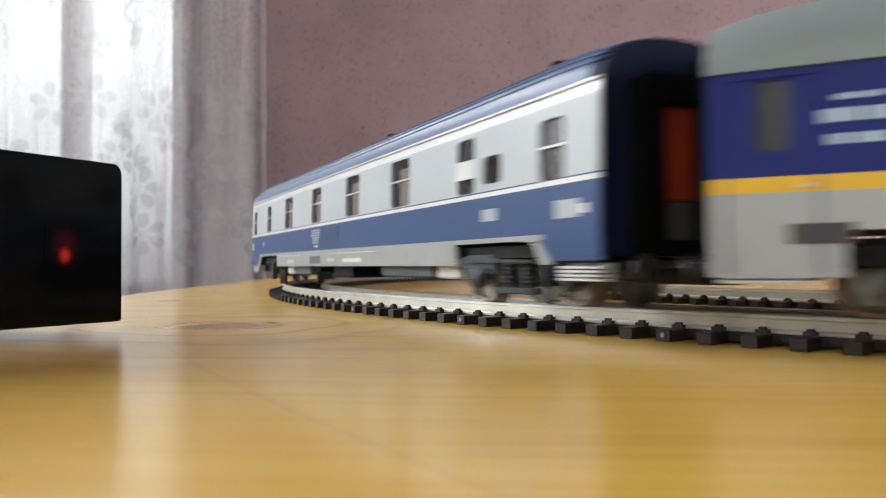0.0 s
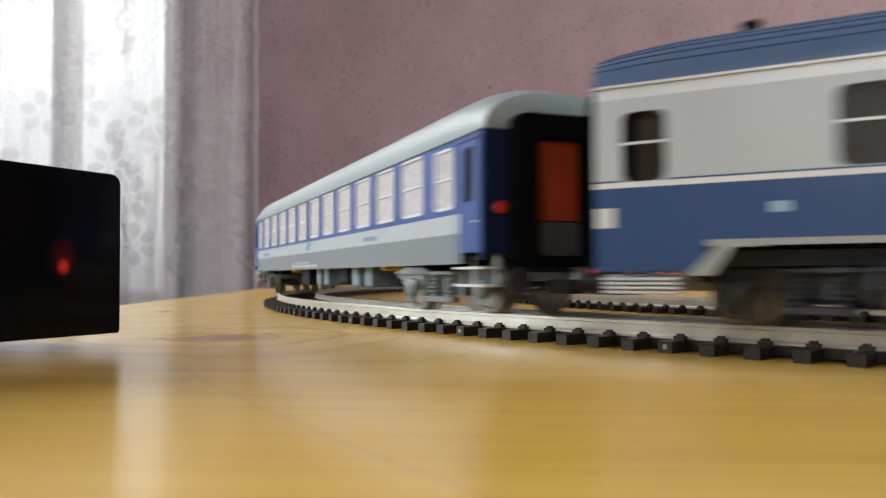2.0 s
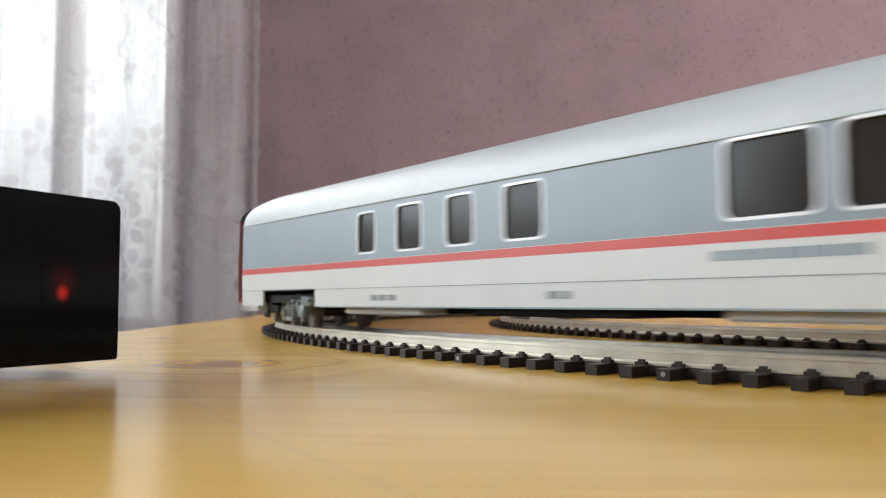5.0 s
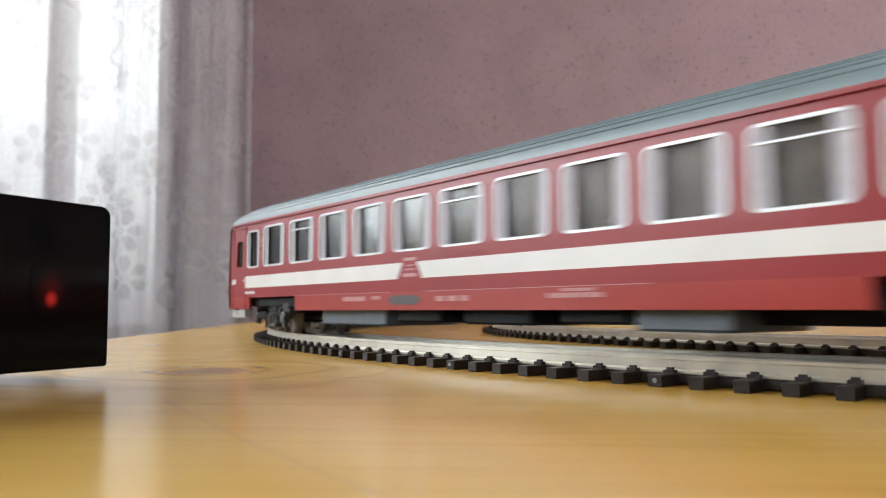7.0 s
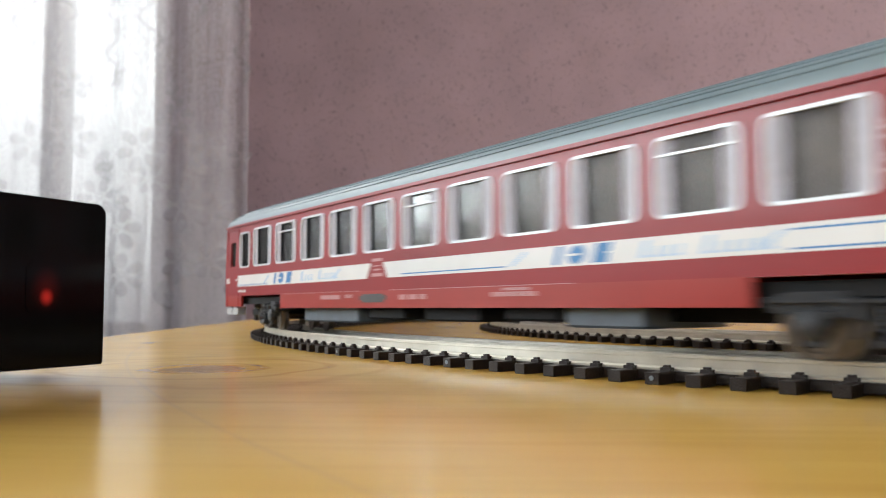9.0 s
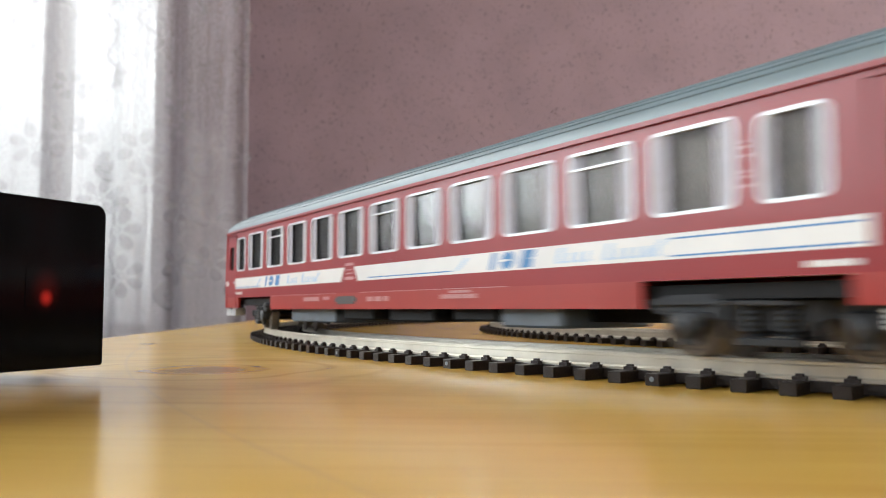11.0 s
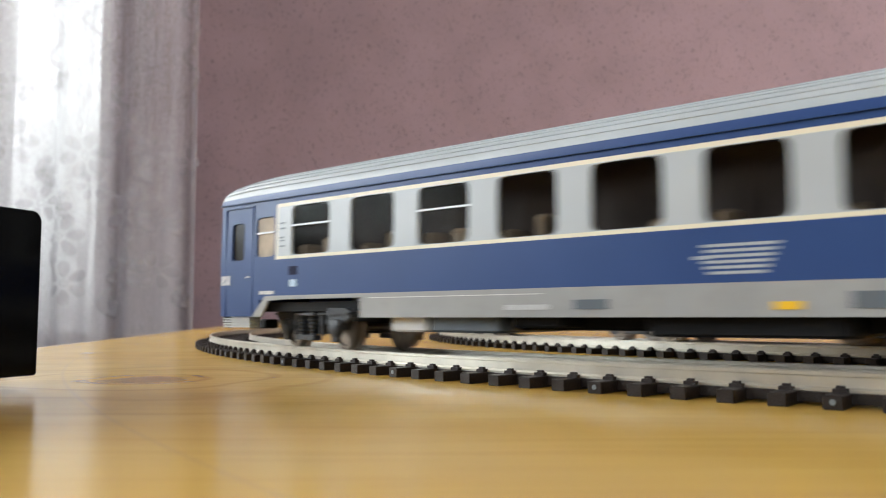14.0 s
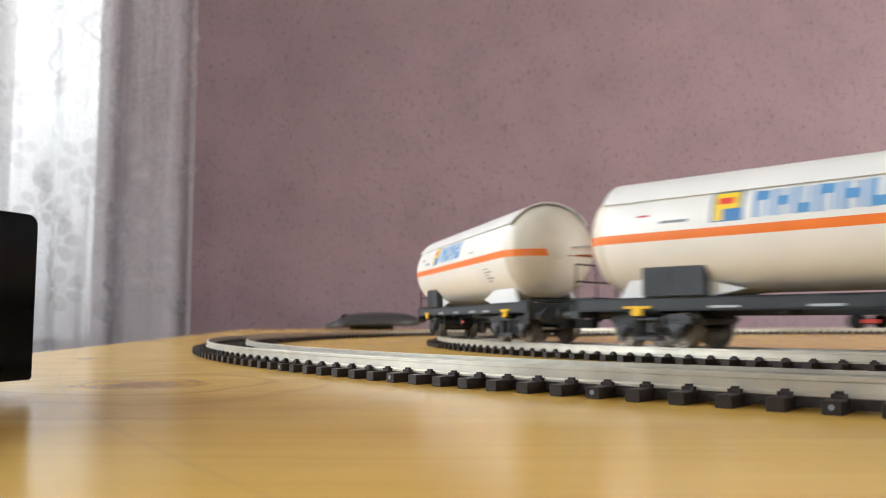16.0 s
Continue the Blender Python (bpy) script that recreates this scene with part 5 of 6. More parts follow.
D_WINS = [(-118.2 + 21.75 * k, -103.8 + 21.75 * k, 28.7, 41.4, "b" if k in (0, 2, 7) else "") for k in range(11)] + [(-132.6, -125.0, 28.7, 39.4, "bt", 0), (124.2, 132.6, 28.7, 39.4, "bt", 0), (-143.6, -138.0, 28.2, 38.4, "k", 0), (137.8, 143.4, 28.2, 38.4, "k", 0)]
coach_d = coach("blue model coach with a grey window band and light grey roof", dict(
    mats=[BLUE_D, GREY_BAND, CREAM, GREY_SKIRT], win_mat=1,
    paint=[(-124.4, 123.6, 27.8, 42.4, 2), (-123.6, 122.8, 28.6, 41.5, 1), (-128.5, 128.5, 12, 18.4, 3)],
    windows=D_WINS, cuts=BOGIE_CUTS + [(-150, -131, 0, 13.0), (131, 150, 0, 13.0)], gutter=44.0, cantrail=45.3, roof=ROOF_LIGHT, slant_ends=True, cap=BLUE_END_DIM, cap_rear=False, inside=DEEP_INSIDE, door=DOOR_DIM, bars=(0.6,), gutter_mat=BLUE_D, end=BLUE_END_DIM, style="", blind=SEAT_CREAM, blind_from=0.04, blind_gap=0.3, rear_bellows=0.9, glass=DEEPGLASS, seats=SEAT_CREAM, seat_top=31.2,
    boxes=[(-86, -75, 9.4, WHITE_P), (-74, -55, 9.4, BOXGREY), (-52, -40, 10.6, BLACKMATT), (-22, 12, 9.2, BLACKMATT), (30, 70, 9.6, BOXGREY), (75, 88, 9.4, WHITE_P)],
    marks=[(-9.0 - 0.5 * (k % 3), 0.6 + k * 0.45, 19.8 + k * 0.92, 20.3 + k * 0.92, GREY_LIGHT) for k in range(6)] + [(-11.4, -8.6, 22.4, 23.0, GREY_LIGHT)] + bars(-51, 14.2, 4, 2.4, 0.4, 1.0, GREY_WARM) + [(1.6, 5.8, 13.9, 15.2, YELLOW), (13, 29, 14.0, 16.6, BOXGREY), (-35, -28, 14.2, 16.0, BOXGREY)]
    + bars(141.5, 21.6, 3, 2.2, 0.3, 2.6, WHITE_P) + bars(-148, 21.6, 3, 1.3, 0.3, 2.6, WHITE_P) + bars(-131, 18.8, 4, 1.4, 0.3, 0.9, WHITE_P) + bars(124, 18.8, 4, 1.6, 0.3, 0.9, WHITE_P)
    + [(-119.0, -115.6, 23.6, 25.8, NAVY), (-118.6, -116.0, 20.6, 22.4, LOGO_PALE), (115.6, 119.0, 23.6, 25.8, NAVY), (116.0, 118.6, 20.6, 22.4, LOGO_PALE), (103, 109, 20.9, 21.2, WHITE_P), (32, 40, 24.0, 24.2, WHITE_P)]
    + [(x + 0.3 * (k % 2), x + 2.2 - 0.4 * (k % 3), z, z + 0.4, GREY_DARK) for x in (119.5, -122.8) for k, z in enumerate((31.0, 32.4, 33.2, 35.6, 37.0))] + bars(-90, 17.2, 5, 9.5, 0.1, 0.16, WHITE_P)))

S_WINS = [(-144.2, -137.0, 27.9, 39.2, "b"), (-112.9, -104.5, 28.3, 39.9, "b"), (-76.8, -63.2, 28.3, 40.8, "bt"), (-33.2, -20.4, 28.4, 41.0, "bt"), (9.2, 23.1, 28.4, 41.0, "bt"), (51.2, 65.0, 28.4, 40.8, "bt"), (94.0, 102.8, 28.3, 40.4, "b"), (107.0, 114.8, 29.6, 35.4, "k"), (129.8, 138.2, 27.9, 39.2, "b")]
coach_s = coach("blue and pale grey model sleeping coach with silver roof edge", dict(
    mats=[BLUE_S, GREY_BAND, WHITE_P, GREY_SKIRT, SILVER], win_mat=1,
    paint=[(-150, 150, 28.2, 41.4, 1), (-150, 150, 27.0, 27.9, 2), (-150, 150, 41.4, 43.6, 4), (-131, 131, 12, 18.4, 3)],
    windows=S_WINS, cuts=BOGIE_CUTS + [(-150, -131, 0, 13.6), (131, 150, 0, 13.6)], gutter=43.6, roof=ROOF_BLUE, slant_ends=True, cap=NAVY, cap_rear=False, bars=(0.55,), gutter_mat=SILVER, end=NAVY, style="b", seats=None, inner=13.6, inside=SLEEPER_INSIDE,
    boxes=[(-86, -75, 9.4, WHITE_P), (-74, -48, 9.4, BOXGREY), (-44, -34, 10.6, BLACKMATT), (-16, 6, 8.9, BLACKMATT), (34, 72, 9.6, BOXGREY), (75, 88, 9.6, WHITE_P)],
    marks=[(-31.5 - 0.3 * k, -24.0 + k * 0.55, 21.0 + k * 0.88, 21.5 + k * 0.88, GREY_LIGHT) for k in range(6)] + [(-34.0, -31.0, 23.6, 24.2, GREY_LIGHT), (-29, -24.6, 19.6, 20.2, WHITE_P), (106.5, 113.0, 21.9, 24.4, GREY_LIGHT), (-121.6, -119.4, 22.2, 23.8, LOGO_PALE), (135.4, 142.8, 21.0, 24.2, GREY_LIGHT)]
    + [(94.2, 102.6, 31.6, 35.6, WHITE_P), (-36, -22, 13.6, 16.4, BOXGREY)] + bars(-72, 14.0, 4, 2.6, 0.3, 1.2, GREY_WARM) + bars(-12, 14.2, 3, 3.0, 0.6, 1.2, GREY_WARM) + bars(6, 14.0, 6, 3.0, 0.6, 1.2, CREAM) + bars(-90, 16.9, 4, 9.5, 0.1, 0.16, WHITE_P) + bars(-10, 16.9, 6, 9.5, 0.1, 0.16, WHITE_P)
    + bars(141.5, 21.6, 2, 2.2, 0.3, 1.6, WHITE_P) + bars(-148.4, 20.6, 2, 1.6, 0.2, 3.2, WHITE_P),
    louvres=[(-14.8, 1.0, 21.4, 26.0, 9, BLUE_S)], vents=((-126, -4.0), (20, -4.0), (118, -4.0)), doors=()))

G_STYLE = "fbd"
BG_WINS = [(-134.6, -125.2, 27.0, 39.6, G_STYLE)] + [(-119.0 + 21.35 * k, -103.8 + 21.35 * k, 27.0, 40.4, G_STYLE) for k in range(12)] + [(-146.0, -141.4, 27.6, 38.6, "k"), (141.4, 146.0, 27.6, 38.6, "k")]
BG_WINS = [(w[0] + 3.3, w[1] + 3.3, *w[2:]) for w in BG_WINS[:12]] + [(120.6, 131.6, 27.0, 39.6, G_STYLE), (-142.7, -138.1, 27.6, 38.6, "k"), (137.0, 141.8, 27.6, 38.6, "k")]
coach_g = coach("blue and two-tone grey model coach with curtained windows", dict(
    mats=[BLUE_V, GREY_LIGHT, GREY_DARK], zbot=15.4, half=145.3, doors=(-138.6, 138.6),
    paint=[(-134.9, 134.9, 21.6, 25.6, 1), (-134.9, 134.9, 12, 21.6, 2)],
    windows=BG_WINS, cuts=[(-150, -134.9, 0, 17.6), (134.9, 150, 0, 17.6)], gutter=41.4, roof=ROOF_GREEN, ribs=False, apex=52.3, droop=3.2, bars=(0.5,), end=BLUE_END_DIM, tail_lamps=True, curtain=PANE_SHEEN, style=G_STYLE, seats=SEAT_TAN, seat_top=29,
    boxes=[(-62, -58, 14.3, YELLOW), (-40, -26, 9.5, BLACKMATT), (-13, -6, 9.6, BOX_PALE), (-1, 6, 9.6, BOX_PALE), (20, 32, 10.4, BLACKMATT), (38, 46, 9.6, BOX_PALE), (52, 60, 9.6, BOX_PALE), (69, 73, 14.3, YELLOW)], bogie=BOGIE_GREY, bar_steps=True,
    marks=[(a + 3.3, c + 3.3, *r) for a, c, *r in bars(-118, 22.6, 6, 2.0, 0.5, 1.2, PRINT_BLUE) + [(-20 + k * 1.1, -11.5 + k * 0.6, 22.6 + k * 0.7, 23.1 + k * 0.7, LOGO_BLUE) for k in range(4)] + bars(-46, 16.2, 14, 2.6, 1.0, 1.0, GREY_WARM) + bars(-46, 17.6, 9, 1.6, 2.2, 0.7, GREY_WARM) + bars(60, 22.6, 6, 2.0, 0.5, 1.2, PRINT_BLUE)
    + [(x + 0.3 * (k % 2), x + 2.6 - 0.4 * (k % 3), 30.5 + 1.5 * k, 30.8 + 1.5 * k, LOGO_MID) for x in (-123.2, -102.0) for k in range(5)]]))

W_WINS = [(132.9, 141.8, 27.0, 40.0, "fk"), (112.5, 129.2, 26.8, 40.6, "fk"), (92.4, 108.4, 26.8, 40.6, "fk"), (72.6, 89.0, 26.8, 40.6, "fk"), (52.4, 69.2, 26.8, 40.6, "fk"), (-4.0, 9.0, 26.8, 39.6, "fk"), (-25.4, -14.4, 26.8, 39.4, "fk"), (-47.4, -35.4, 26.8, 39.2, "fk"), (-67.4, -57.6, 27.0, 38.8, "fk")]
DARK_END = mat("charcoal_end_paint", (0.030, 0.030, 0.032), 0.5, var=0.2, scale=60)
coach_w = coach("white and blue-grey model coach with a thin red stripe", dict(
    mats=[GREY_BLUE, GREY_WARM, STRIPE_RED, SILVER],
    paint=[(-150, 130.5, 12, 25.2, 1), (130.5, 150, 12, 25.2, 0), (-150, 130.5, 23.1, 25.1, 2), (-150, -116.0, 12, 17.2, 1)],
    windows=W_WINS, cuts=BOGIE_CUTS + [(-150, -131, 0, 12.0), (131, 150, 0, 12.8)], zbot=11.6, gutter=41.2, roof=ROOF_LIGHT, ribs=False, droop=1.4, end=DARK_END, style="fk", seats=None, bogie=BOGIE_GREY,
    boxes=[(-80, -40, 9.6, GREY_WARM), (-20, 30, 9.8, BLACKMATT), (50, 84, 9.6, GREY_WARM)],
    marks=bars(50, 20.0, 8, 3.0, 0.4, 1.8, GREY_BLUE) + bars(-60, 13.6, 3, 3.6, 1.0, 1.6, GREY_DARK) + bars(10, 13.8, 2, 3.6, 1.0, 1.6, GREY_DARK) + [(-150, 130, 17.1, 17.25, GREY_DARK)], doors=(140.2,)))

coach_y = coach("blue and grey model coach with a yellow stripe", dict(
    mats=[BLUE_Y, GREY_LIGHT, YELLOW], zbot=11.0,
    paint=[(-150, 150, 22.8, 25.0, 2), (-150, 150, 10, 22.8, 1)],
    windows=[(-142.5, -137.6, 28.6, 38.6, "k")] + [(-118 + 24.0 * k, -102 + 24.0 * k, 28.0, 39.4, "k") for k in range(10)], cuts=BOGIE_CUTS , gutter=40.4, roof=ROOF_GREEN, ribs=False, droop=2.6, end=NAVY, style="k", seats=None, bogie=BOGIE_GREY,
    boxes=[(-60, -20, 9.6, BOXGREY), (10, 60, 9.6, BOXGREY)], marks=[(-138, -130, 15.6, 18.4, DARK_PLATE)] + bars(-134, 32.0, 2, 4.0, 0.6, 1.8, LOGO_PALE) + bars(-133, 29.0, 2, 4.0, 0.6, 1.4, LOGO_PALE) + bars(-132, 35.0, 2, 4.0, 0.6, 0.8, LOGO_PALE)))


# ---- tank wagons ----
def tank_wagon():
    root = tagged(new("tank_wagon"), "cream tank wagon with orange band and dark grey frame", "tank wagon", group="wagons of the tank train")
    R, cz, L = 0.0183, 0.0395, 0.0830
    # angles so that the orange band has its own rings of faces
    band0, band1 = math.asin((0.0371 - cz) / R), math.asin((0.0398 - cz) / R)
    angs = sorted(set([band0, band1, math.pi - band0, math.pi - band1] + [2 * math.pi * k / 40 + 0.31 for k in range(40)]))
    angs = [a for a in angs if not (band0 + 1e-4 < a < band1 - 1e-4 or math.pi - band1 + 1e-4 < a < math.pi - band0 - 1e-4)]
    dome = [(-L, 0.0045), (-L + 0.0006, 0.0082), (-L + 0.0020, 0.0120), (-L + 0.0042, 0.0150), (-L + 0.0070, 0.0171), (-L + 0.0100, 0.0181), (-L + 0.0125, R)]
    prof = dome + [(-a, r) for a, r in reversed([(d[0], d[1]) for d in dome])]
    n = len(angs)
    b = Build()

    def level(a, r):
        """Shifts an angle so that the band keeps its height on the domed ends."""
        left = math.pi / 2 < a % (2 * math.pi) < 1.5 * math.pi
        u = a % (2 * math.pi)
        u = math.pi - u if left else (u if u <= math.pi / 2 else u - 2 * math.pi)
        k = R / r
        n0, n1 = math.asin(max(-1, math.sin(band0) * k)), math.asin(min(1, math.sin(band1) * k))
        u = float(np.interp(u, (-math.pi / 2, band0, band1, math.pi / 2), (-math.pi / 2, n0, n1, math.pi / 2)))
        return math.pi - u if left else u

    vs = [(x, r * math.cos(level(a, r)), cz + r * math.sin(level(a, r))) for x, r in prof for a in angs]
    fs, ms = [], []
    for i in range(len(prof) - 1):
        for j in range(n):
            j2 = (j + 1) % n
            am = (angs[j] + (angs[j2] if j2 else angs[0] + 2 * math.pi)) / 2
            inb = band0 < am < band1 or math.pi - band1 < am < math.pi - band0
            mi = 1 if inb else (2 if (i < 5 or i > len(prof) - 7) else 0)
            b.add([vs[i * n + j], vs[i * n + j2], vs[(i + 1) * n + j2], vs[(i + 1) * n + j]], [(0, 1, 2, 3)], mi)
    for i in (0, len(prof) - 1):
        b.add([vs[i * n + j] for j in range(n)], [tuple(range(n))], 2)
    me = b.mesh("tank", [TANK_WHITE, TANK_ORANGE, TANK_END_SHADED])
    bm = bmesh.new()
    bm.from_mesh(me)
    bmesh.ops.remove_doubles(bm, verts=bm.verts, dist=1e-6)
    bmesh.ops.recalc_face_normals(bm, faces=bm.faces)
    bm.to_mesh(me)
    bm.free()
    me.polygons.foreach_set("use_smooth", [True] * len(me.polygons))
    tank = part("tank", me, None, root)
    # sun shield over the upper third
    sh = Build()
    rr = R + 0.0007
    arc = [radians(a) for a in range(34, 147, 7)]
    sh.loft([[(x, rr * math.cos(a), cz + rr * math.sin(a)) for a in arc] + [(x, (rr - 0.0004) * math.cos(a), cz + (rr - 0.0004) * math.sin(a)) for a in reversed(arc)] for x in (-L + 0.0085, -L + 0.03, L - 0.03, L - 0.0085)])
    part("sun_shield", sh, TANK_WHITE, root, "cream sun shield over the tank", smooth=True)
    # flange plate on each tank end
    for sx in (-1, 1):
        part("manhole", Build().lathe_x(0, cz + 0.0012, [(sx * (L - 0.0015), 0.0050), (sx * (L + 0.0006), 0.0048), (sx * (L + 0.0010), 0.0030)], 18), TANK_END_SHADED, root, "round plate on the tank end", smooth=True)

    def curved(x0, x1, z0, z1, m, parent=tank):
        d = Build()
        a0, a1 = math.asin((z0 - cz) / R), math.asin((z1 - cz) / R)
        k = [math.pi - (a0 + (a1 - a0) * j / 3) for j in range(4)]
        r1, r2 = R + 0.00012, R - 0.0002
        d.loft([[(x, r1 * math.cos(a), cz + r1 * math.sin(a)) for a in k] + [(x, r2 * math.cos(a), cz + r2 * math.sin(a)) for a in reversed(k)] for x in (x0, x1)])
        return part("marking", d, m, root)

    # emblem and plain blocks that stand for the lettering, on both flanks
    before = set(bpy.data.objects)
    curved(-0.0370, -0.0275, 0.0412, 0.0500, LOGO_BLUE)
    x = -0.0245
    for k, w in enumerate((0.0046, 0.0042, 0.0046, 0.0048, 0.0052, 0.0060)):
        curved(x, x + w * 0.34, 0.0416, 0.0492, LOGO_MID)
        lo = (0.0464, 0.0444, 0.0418)[k % 3]
        curved(x + w * 0.345, x + w * 0.74, lo, lo + 0.0026, LOGO_MID)
        curved(x + w * 0.745, x + w, 0.0418, 0.0490, LOGO_MID)
        x += w + 0.0012
    curved(-0.0610, -0.0570, 0.0447, 0.0453, STRIPE_RED)
    curved(-0.0530, -0.0440, 0.0422, 0.0430, GREY_DARK)
    curved(0.028, 0.034, 0.0420, 0.0424, GREY_DARK)
    for k in range(5):
        curved(0.046, 0.0465 + 0.004 * (1 + k % 2), 0.0290 + k * 0.0012, 0.0294 + k * 0.0012, GREY_DARK)
    # inner part of the emblem
    for o in set(bpy.data.objects) - before:
        o2 = flip(o)
        o2.parent = root
    for x0, x1, z0, z1, m in ((-0.0361, -0.0334, 0.0415, 0.0495, LOGO_YELLOW), (-0.0334, -0.0284, 0.0448, 0.0495, LOGO_YELLOW), (-0.0348, -0.0302, 0.0462, 0.0480, LOGO_RED)):
        a0, a1 = math.asin((z0 - cz) / R), math.asin((z1 - cz) / R)
        k = [math.pi - (a0 + (a1 - a0) * j / 3) for j in range(4)]
        r1, r2 = R + (0.0003 if m is LOGO_RED else 0.0002), R - 0.0002
        d = Build().loft([[(x, r1 * math.cos(a), cz + r1 * math.sin(a)) for a in k] + [(x, r2 * math.cos(a), cz + r2 * math.sin(a)) for a in reversed(k)] for x in (x0, x1)])
        o = part("emblem", d, m, root)
        flip(o)
    # frame
    fr = Build()
    for sy in (-1, 1):
        y0, y1 = sorted((sy * 0.0118, sy * 0.0142))
        fr.box(-0.0882, 0.0882, y0, y0 + 0.0005 if sy < 0 else y1, 0.0160, 0.0202)
        fr.box(-0.0882, 0.0882, y0, y1, 0.0196, 0.0202)
        fr.box(-0.0882, 0.0882, y0, y1, 0.0160, 0.0166)
    fr.box(-0.0882, -0.0852, -0.0142, 0.0142, 0.0140, 0.0196)
    fr.box(0.0852, 0.0882, -0.0142, 0.0142, 0.0140, 0.0196)
    fr.box(-0.0852, 0.0852, -0.0030, 0.0030, 0.0145, 0.0190)
    for x in (-0.0588, -0.02, 0.02, 0.0588):
        fr.box(x - 0.002, x + 0.002, -0.0120, 0.0120, 0.0152, 0.0188)
    for sx in (-1, 1):
        a, c = sorted((sx * 0.0795, sx * 0.0882))
        fr.box(a, c, -0.0135, 0.0135, 0.0202, 0.0207)
    part("frame", fr, FRAME_GREY, root)
    for sx in (-1, 1):
        for sy in (-1, 1):
            pts = [(sx * 0.040, 0.0202), (sx * 0.0707, 0.0202), (sx * 0.067, 0.0262), (sx * 0.046, 0.0262), (sx * 0.030, 0.0222)]
            sd = Build().loft([[(x2, sy * 0.0105, z) for x2, z in pts], [(x2, sy * 0.0120, z) for x2, z in pts]])
            part("saddle", sd, WHITE_P, root, "white tank saddle")
    for sy in (-1, 1):
        bx = Build()
        y0, y1 = sorted((sy * 0.0120, sy * 0.0152))
        bx.box(-0.0612, -0.0404, y0, y1, 0.0203, 0.0298, b=0.0004)
        for k in range(5):
            bx.box(-0.0602, -0.0515, *sorted((sy * 0.0150, sy * 0.0155)), 0.0218 + k * 0.0015, 0.0224 + k * 0.0015)
        part("equipment_cabinet", bx, FRAME_GREY, root, "dark grey louvred cabinet")
        for sx in (-1, 1):
            ye = Build()
            y0, y1 = sorted((sy * 0.0140, sy * 0.0149))
            ye.box(sx * 0.0635 - 0.0045, sx * 0.0635 + 0.0045, y0, y1, 0.0168, 0.0176)
            ye.box(sx * 0.0635 - 0.0017, sx * 0.0635 + 0.0017, y0, y1, 0.0146, 0.0170)
            part("brake_sign", ye, YELLOW, root, "yellow handle plate")
        br = Build().lathe_y(-0.001, 0.0128, [(min(sy * 0.008, sy * 0.0135), 0.0019), (max(sy * 0.008, sy * 0.0135), 0.0019)], 12)
        br.box(-0.0015, 0.0035, *sorted((sy * 0.0130, sy * 0.0137)), 0.0121, 0.0134)
        part("brake_lever", br, BLACKMATT, root)
        part("lever_tag", Build().box(0.0012, 0.0048, *sorted((sy * 0.0138, sy * 0.0142)), 0.0123, 0.0133), STRIPE_RED, root, "red lever tag")
        for k, x in enumerate((-0.040, -0.012, 0.014, 0.034)):
            part("marking", Build().box(x, x + 0.009, *sorted((sy * 0.01425, sy * 0.0140)), 0.0168, 0.0175), GREY_LIGHT, root)
    # end railings, buffers, couplers
    for sx in (-1, 1):
        rl = Build()
        if sx > 0:
            rl.lathe_y(0.0872, 0.0212, ((-0.0127, 0.00030), (0.0127, 0.00030)), 6)
        for y in (-0.0125, 0.0, 0.0125) if sx < 0 else (-0.0125, 0.0125):
            rl.lathe_z(sx * 0.0872, y, ((0.0202, 0.00030), (0.0322 if sx < 0 else 0.0212, 0.00030)), 6)
        for z in (0.0262, 0.0320) if sx < 0 else ():
            rl.lathe_y(sx * 0.0872, z, ((-0.0127, 0.00030), (0.0127, 0.00030)), 6)
        part("railing", rl, BLACKMATT, root)
        for sy in (-1, 1):
            part("buffer", Build().lathe_x(sy * 0.0100, 0.0150, [(sx * 0.0878, 0.0014), (sx * 0.0938, 0.0014), (sx * 0.0939, 0.0008), (sx * 0.0946, 0.0008), (sx * 0.0947, 0.0026), (sx * 0.0951, 0.0025)], 14), BOGIE_MAT, root, smooth=True)
        part("coupler", Build().box(*sorted((sx * 0.088, sx * 0.0950)), -0.0022, 0.0022, 0.0105, 0.0135, b=0.0003), BLACKMATT, root)
        bogie(root, sx * 0.0588, BOGIE_MAT, 0.0104)
    return root


tank_first = tank_wagon()
tanks = [tank_first] + [copy_thing(tank_first, Matrix.Identity(4)) for k in range(5)]


# ---- motion: both trains run at an even pace round their ovals ----
def ride(s, oval, half):
    c, r = oval
    a, b = path_point(s - half, c, r)[0], path_point(s + half, c, r)[0]
    d = b - a
    return (a + b) / 2, math.atan2(d.y, d.x)


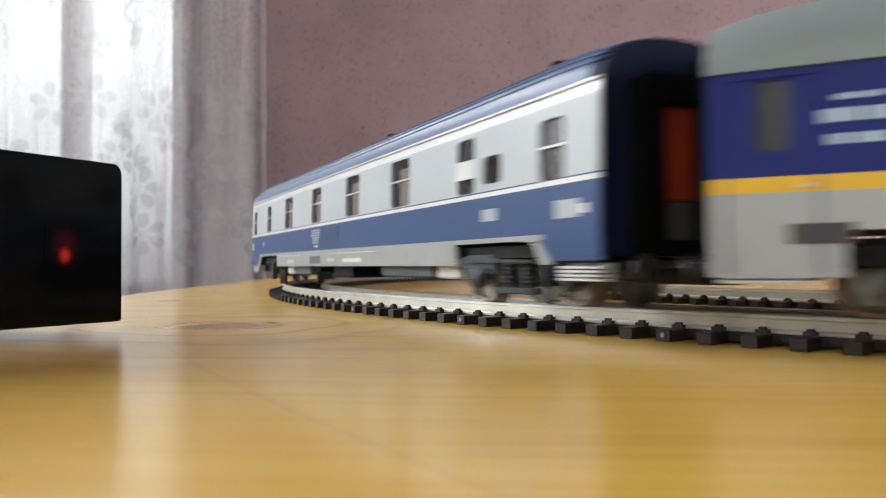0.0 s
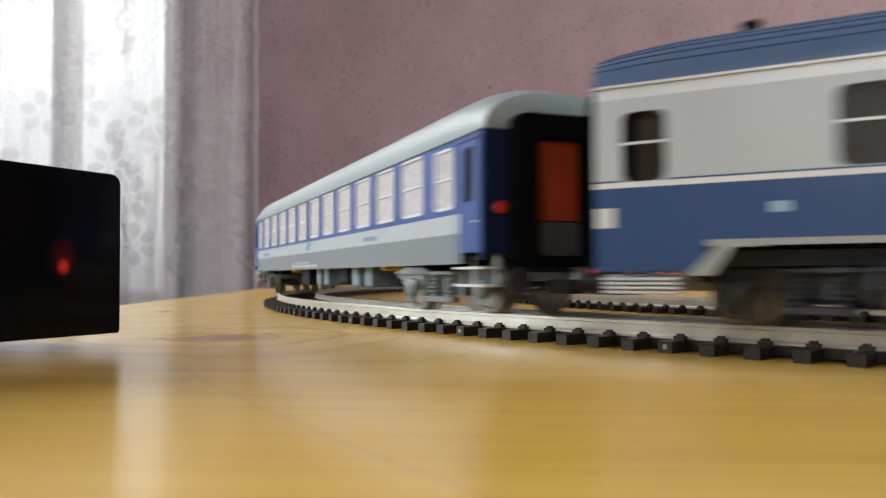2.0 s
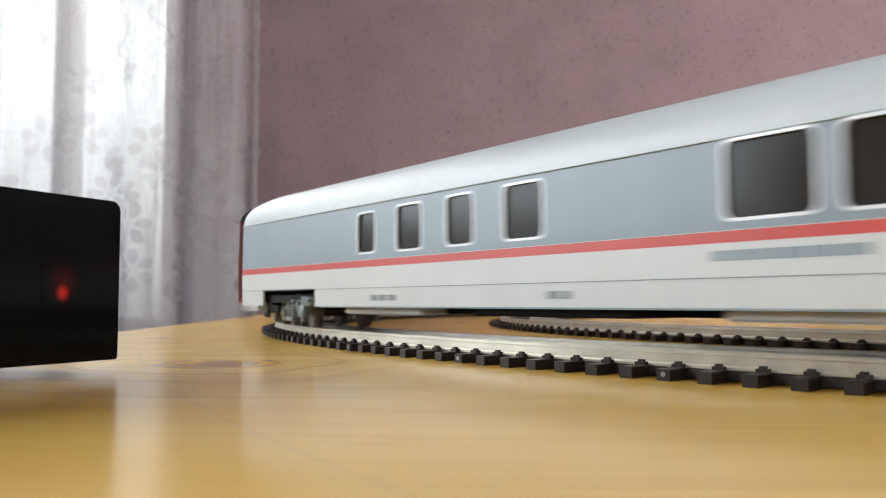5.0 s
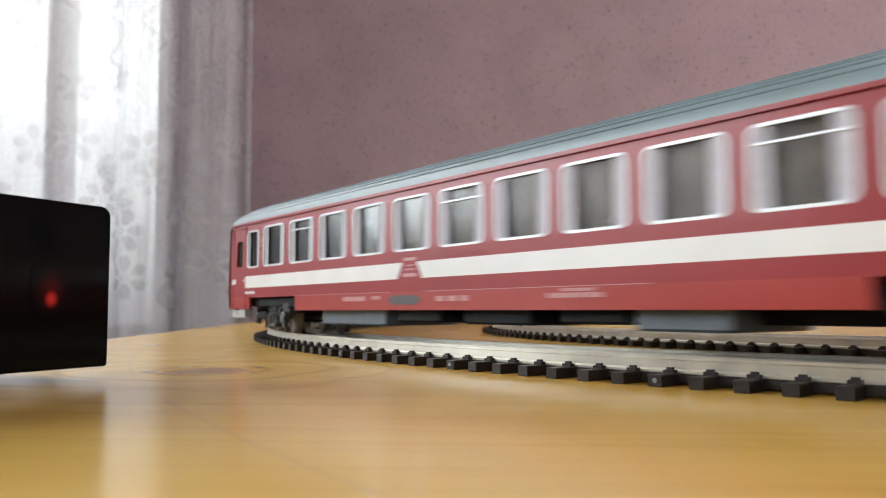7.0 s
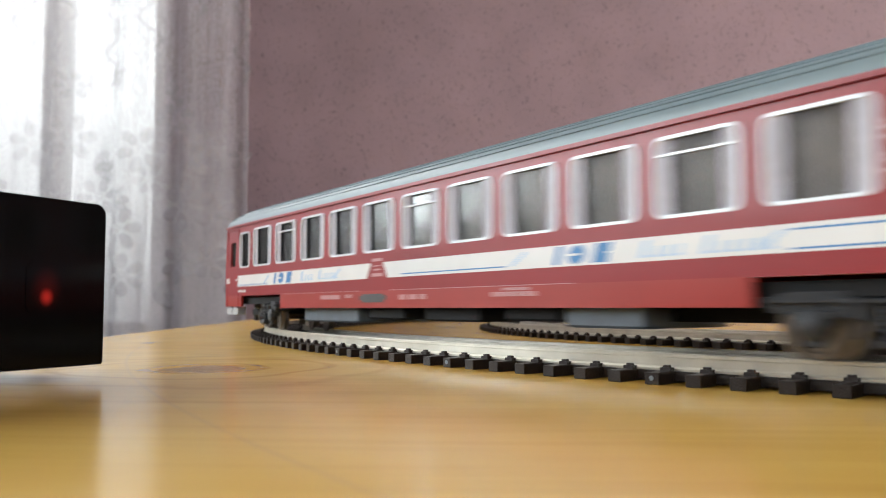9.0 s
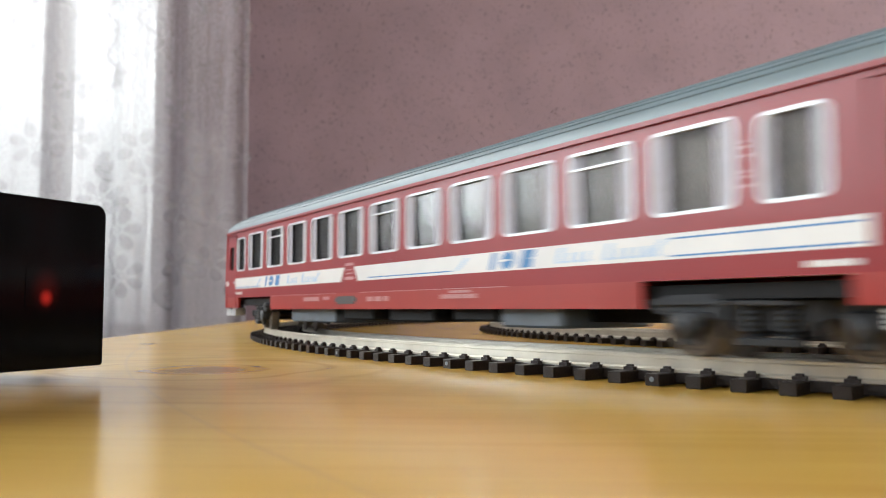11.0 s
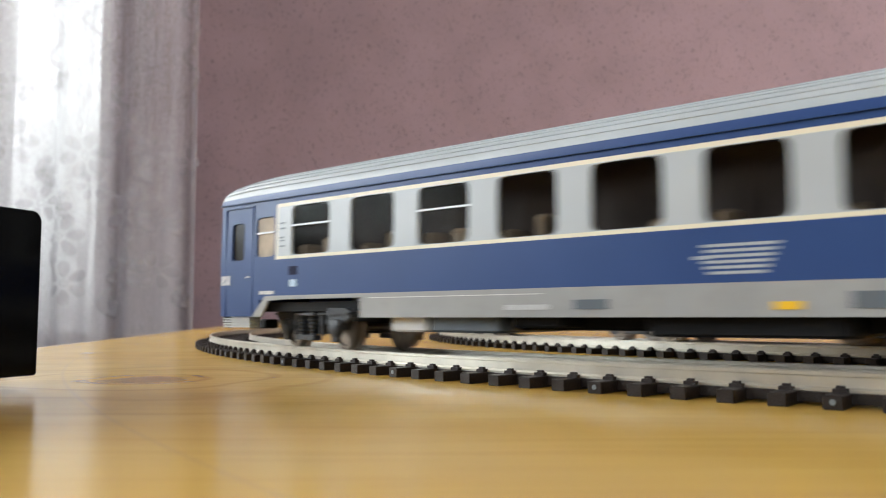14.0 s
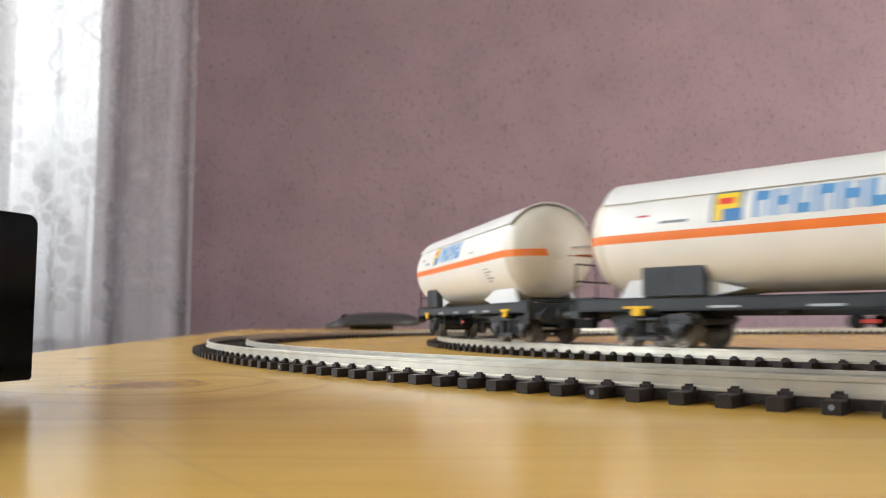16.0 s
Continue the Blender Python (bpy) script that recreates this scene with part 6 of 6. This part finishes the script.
# small unevenness of the passenger train's pace: seconds and metres ahead of an even run
DRIFT = [(0, 0.0002), (1, -0.0012), (2, -0.0028), (2.5, -0.0014), (3.5, -0.0034), (5, -0.0040), (6.5, -0.0029), (7.5, -0.0003), (8, 0.0014), (9.5, 0.0026), (11, 0.0029), (12, 0.0023), (13, 0.0011), (14, 0.0006), (15, -0.0012), (16, -0.0016)]


def motions():
    steps = [k * 0.25 for k in range(65)]
    trains = [(coach_d, -0.153), (coach_c, 0.158), (coach_b, 0.4658), (coach_a, 0.774), (coach_w, 1.0782), (coach_g, 1.3819), (coach_s, 1.692), (coach_y, 1.9965)]
    jobs = [(ob, s, 0.144, OUTER, PIVOT) for ob, s in trains]
    # the tank train runs the other way on the inner oval
    jobs += [(ob, 1.2374 + (k - 1) * 0.191 + 0.1267 * 15.5, -0.1267, INNER, 0.0588) for k, ob in enumerate(tanks)]
    for ob, s, v, oval, half in jobs:
        c, r = oval
        rows, turns = [], {1: [], -1: []}
        for t in steps:
            # the passenger train begins to slow down near the end
            # and the tank train has slowed down shortly before it comes into view
            d = max(0.0, 14.7 - t)
            go = v * t - 0.0037 * max(0.0, t - 13.8) ** 2 + float(np.interp(t, *zip(*DRIFT))) if v > 0 else v * t + 0.012 * (d * d if d < 2 else 4 * d - 4)
            p, a = ride(s + go, oval, half)
            rows.append((t, pose(p.x, p.y, 0, 0, 0, math.degrees(a))))
            for sx in (1, -1):
                h = path_point(s + go + sx * half, c, r)[1]
                turns[sx].append((t, pose(sx * half, 0, 0, 0, 0, (math.degrees(h - a) + 180) % 360 - 180)))
        walk(ob, rows)
        for o in ob.children:
            if o.name.startswith("bogie"):
                walk(o, turns[1 if o.location.x > 0 else -1])
                spin = math.degrees(v / 0.0054)
                for ws in o.children:
                    if ws.name.startswith("wheelset"):
                        at = ws.location.copy()
                        walk(ws, [(k / FPS, pose(*at, 0, 0, 0) @ Matrix.Rotation(radians(spin * k / FPS), 4, "Y")) for k in range(16 * FPS + 1)])


motions()
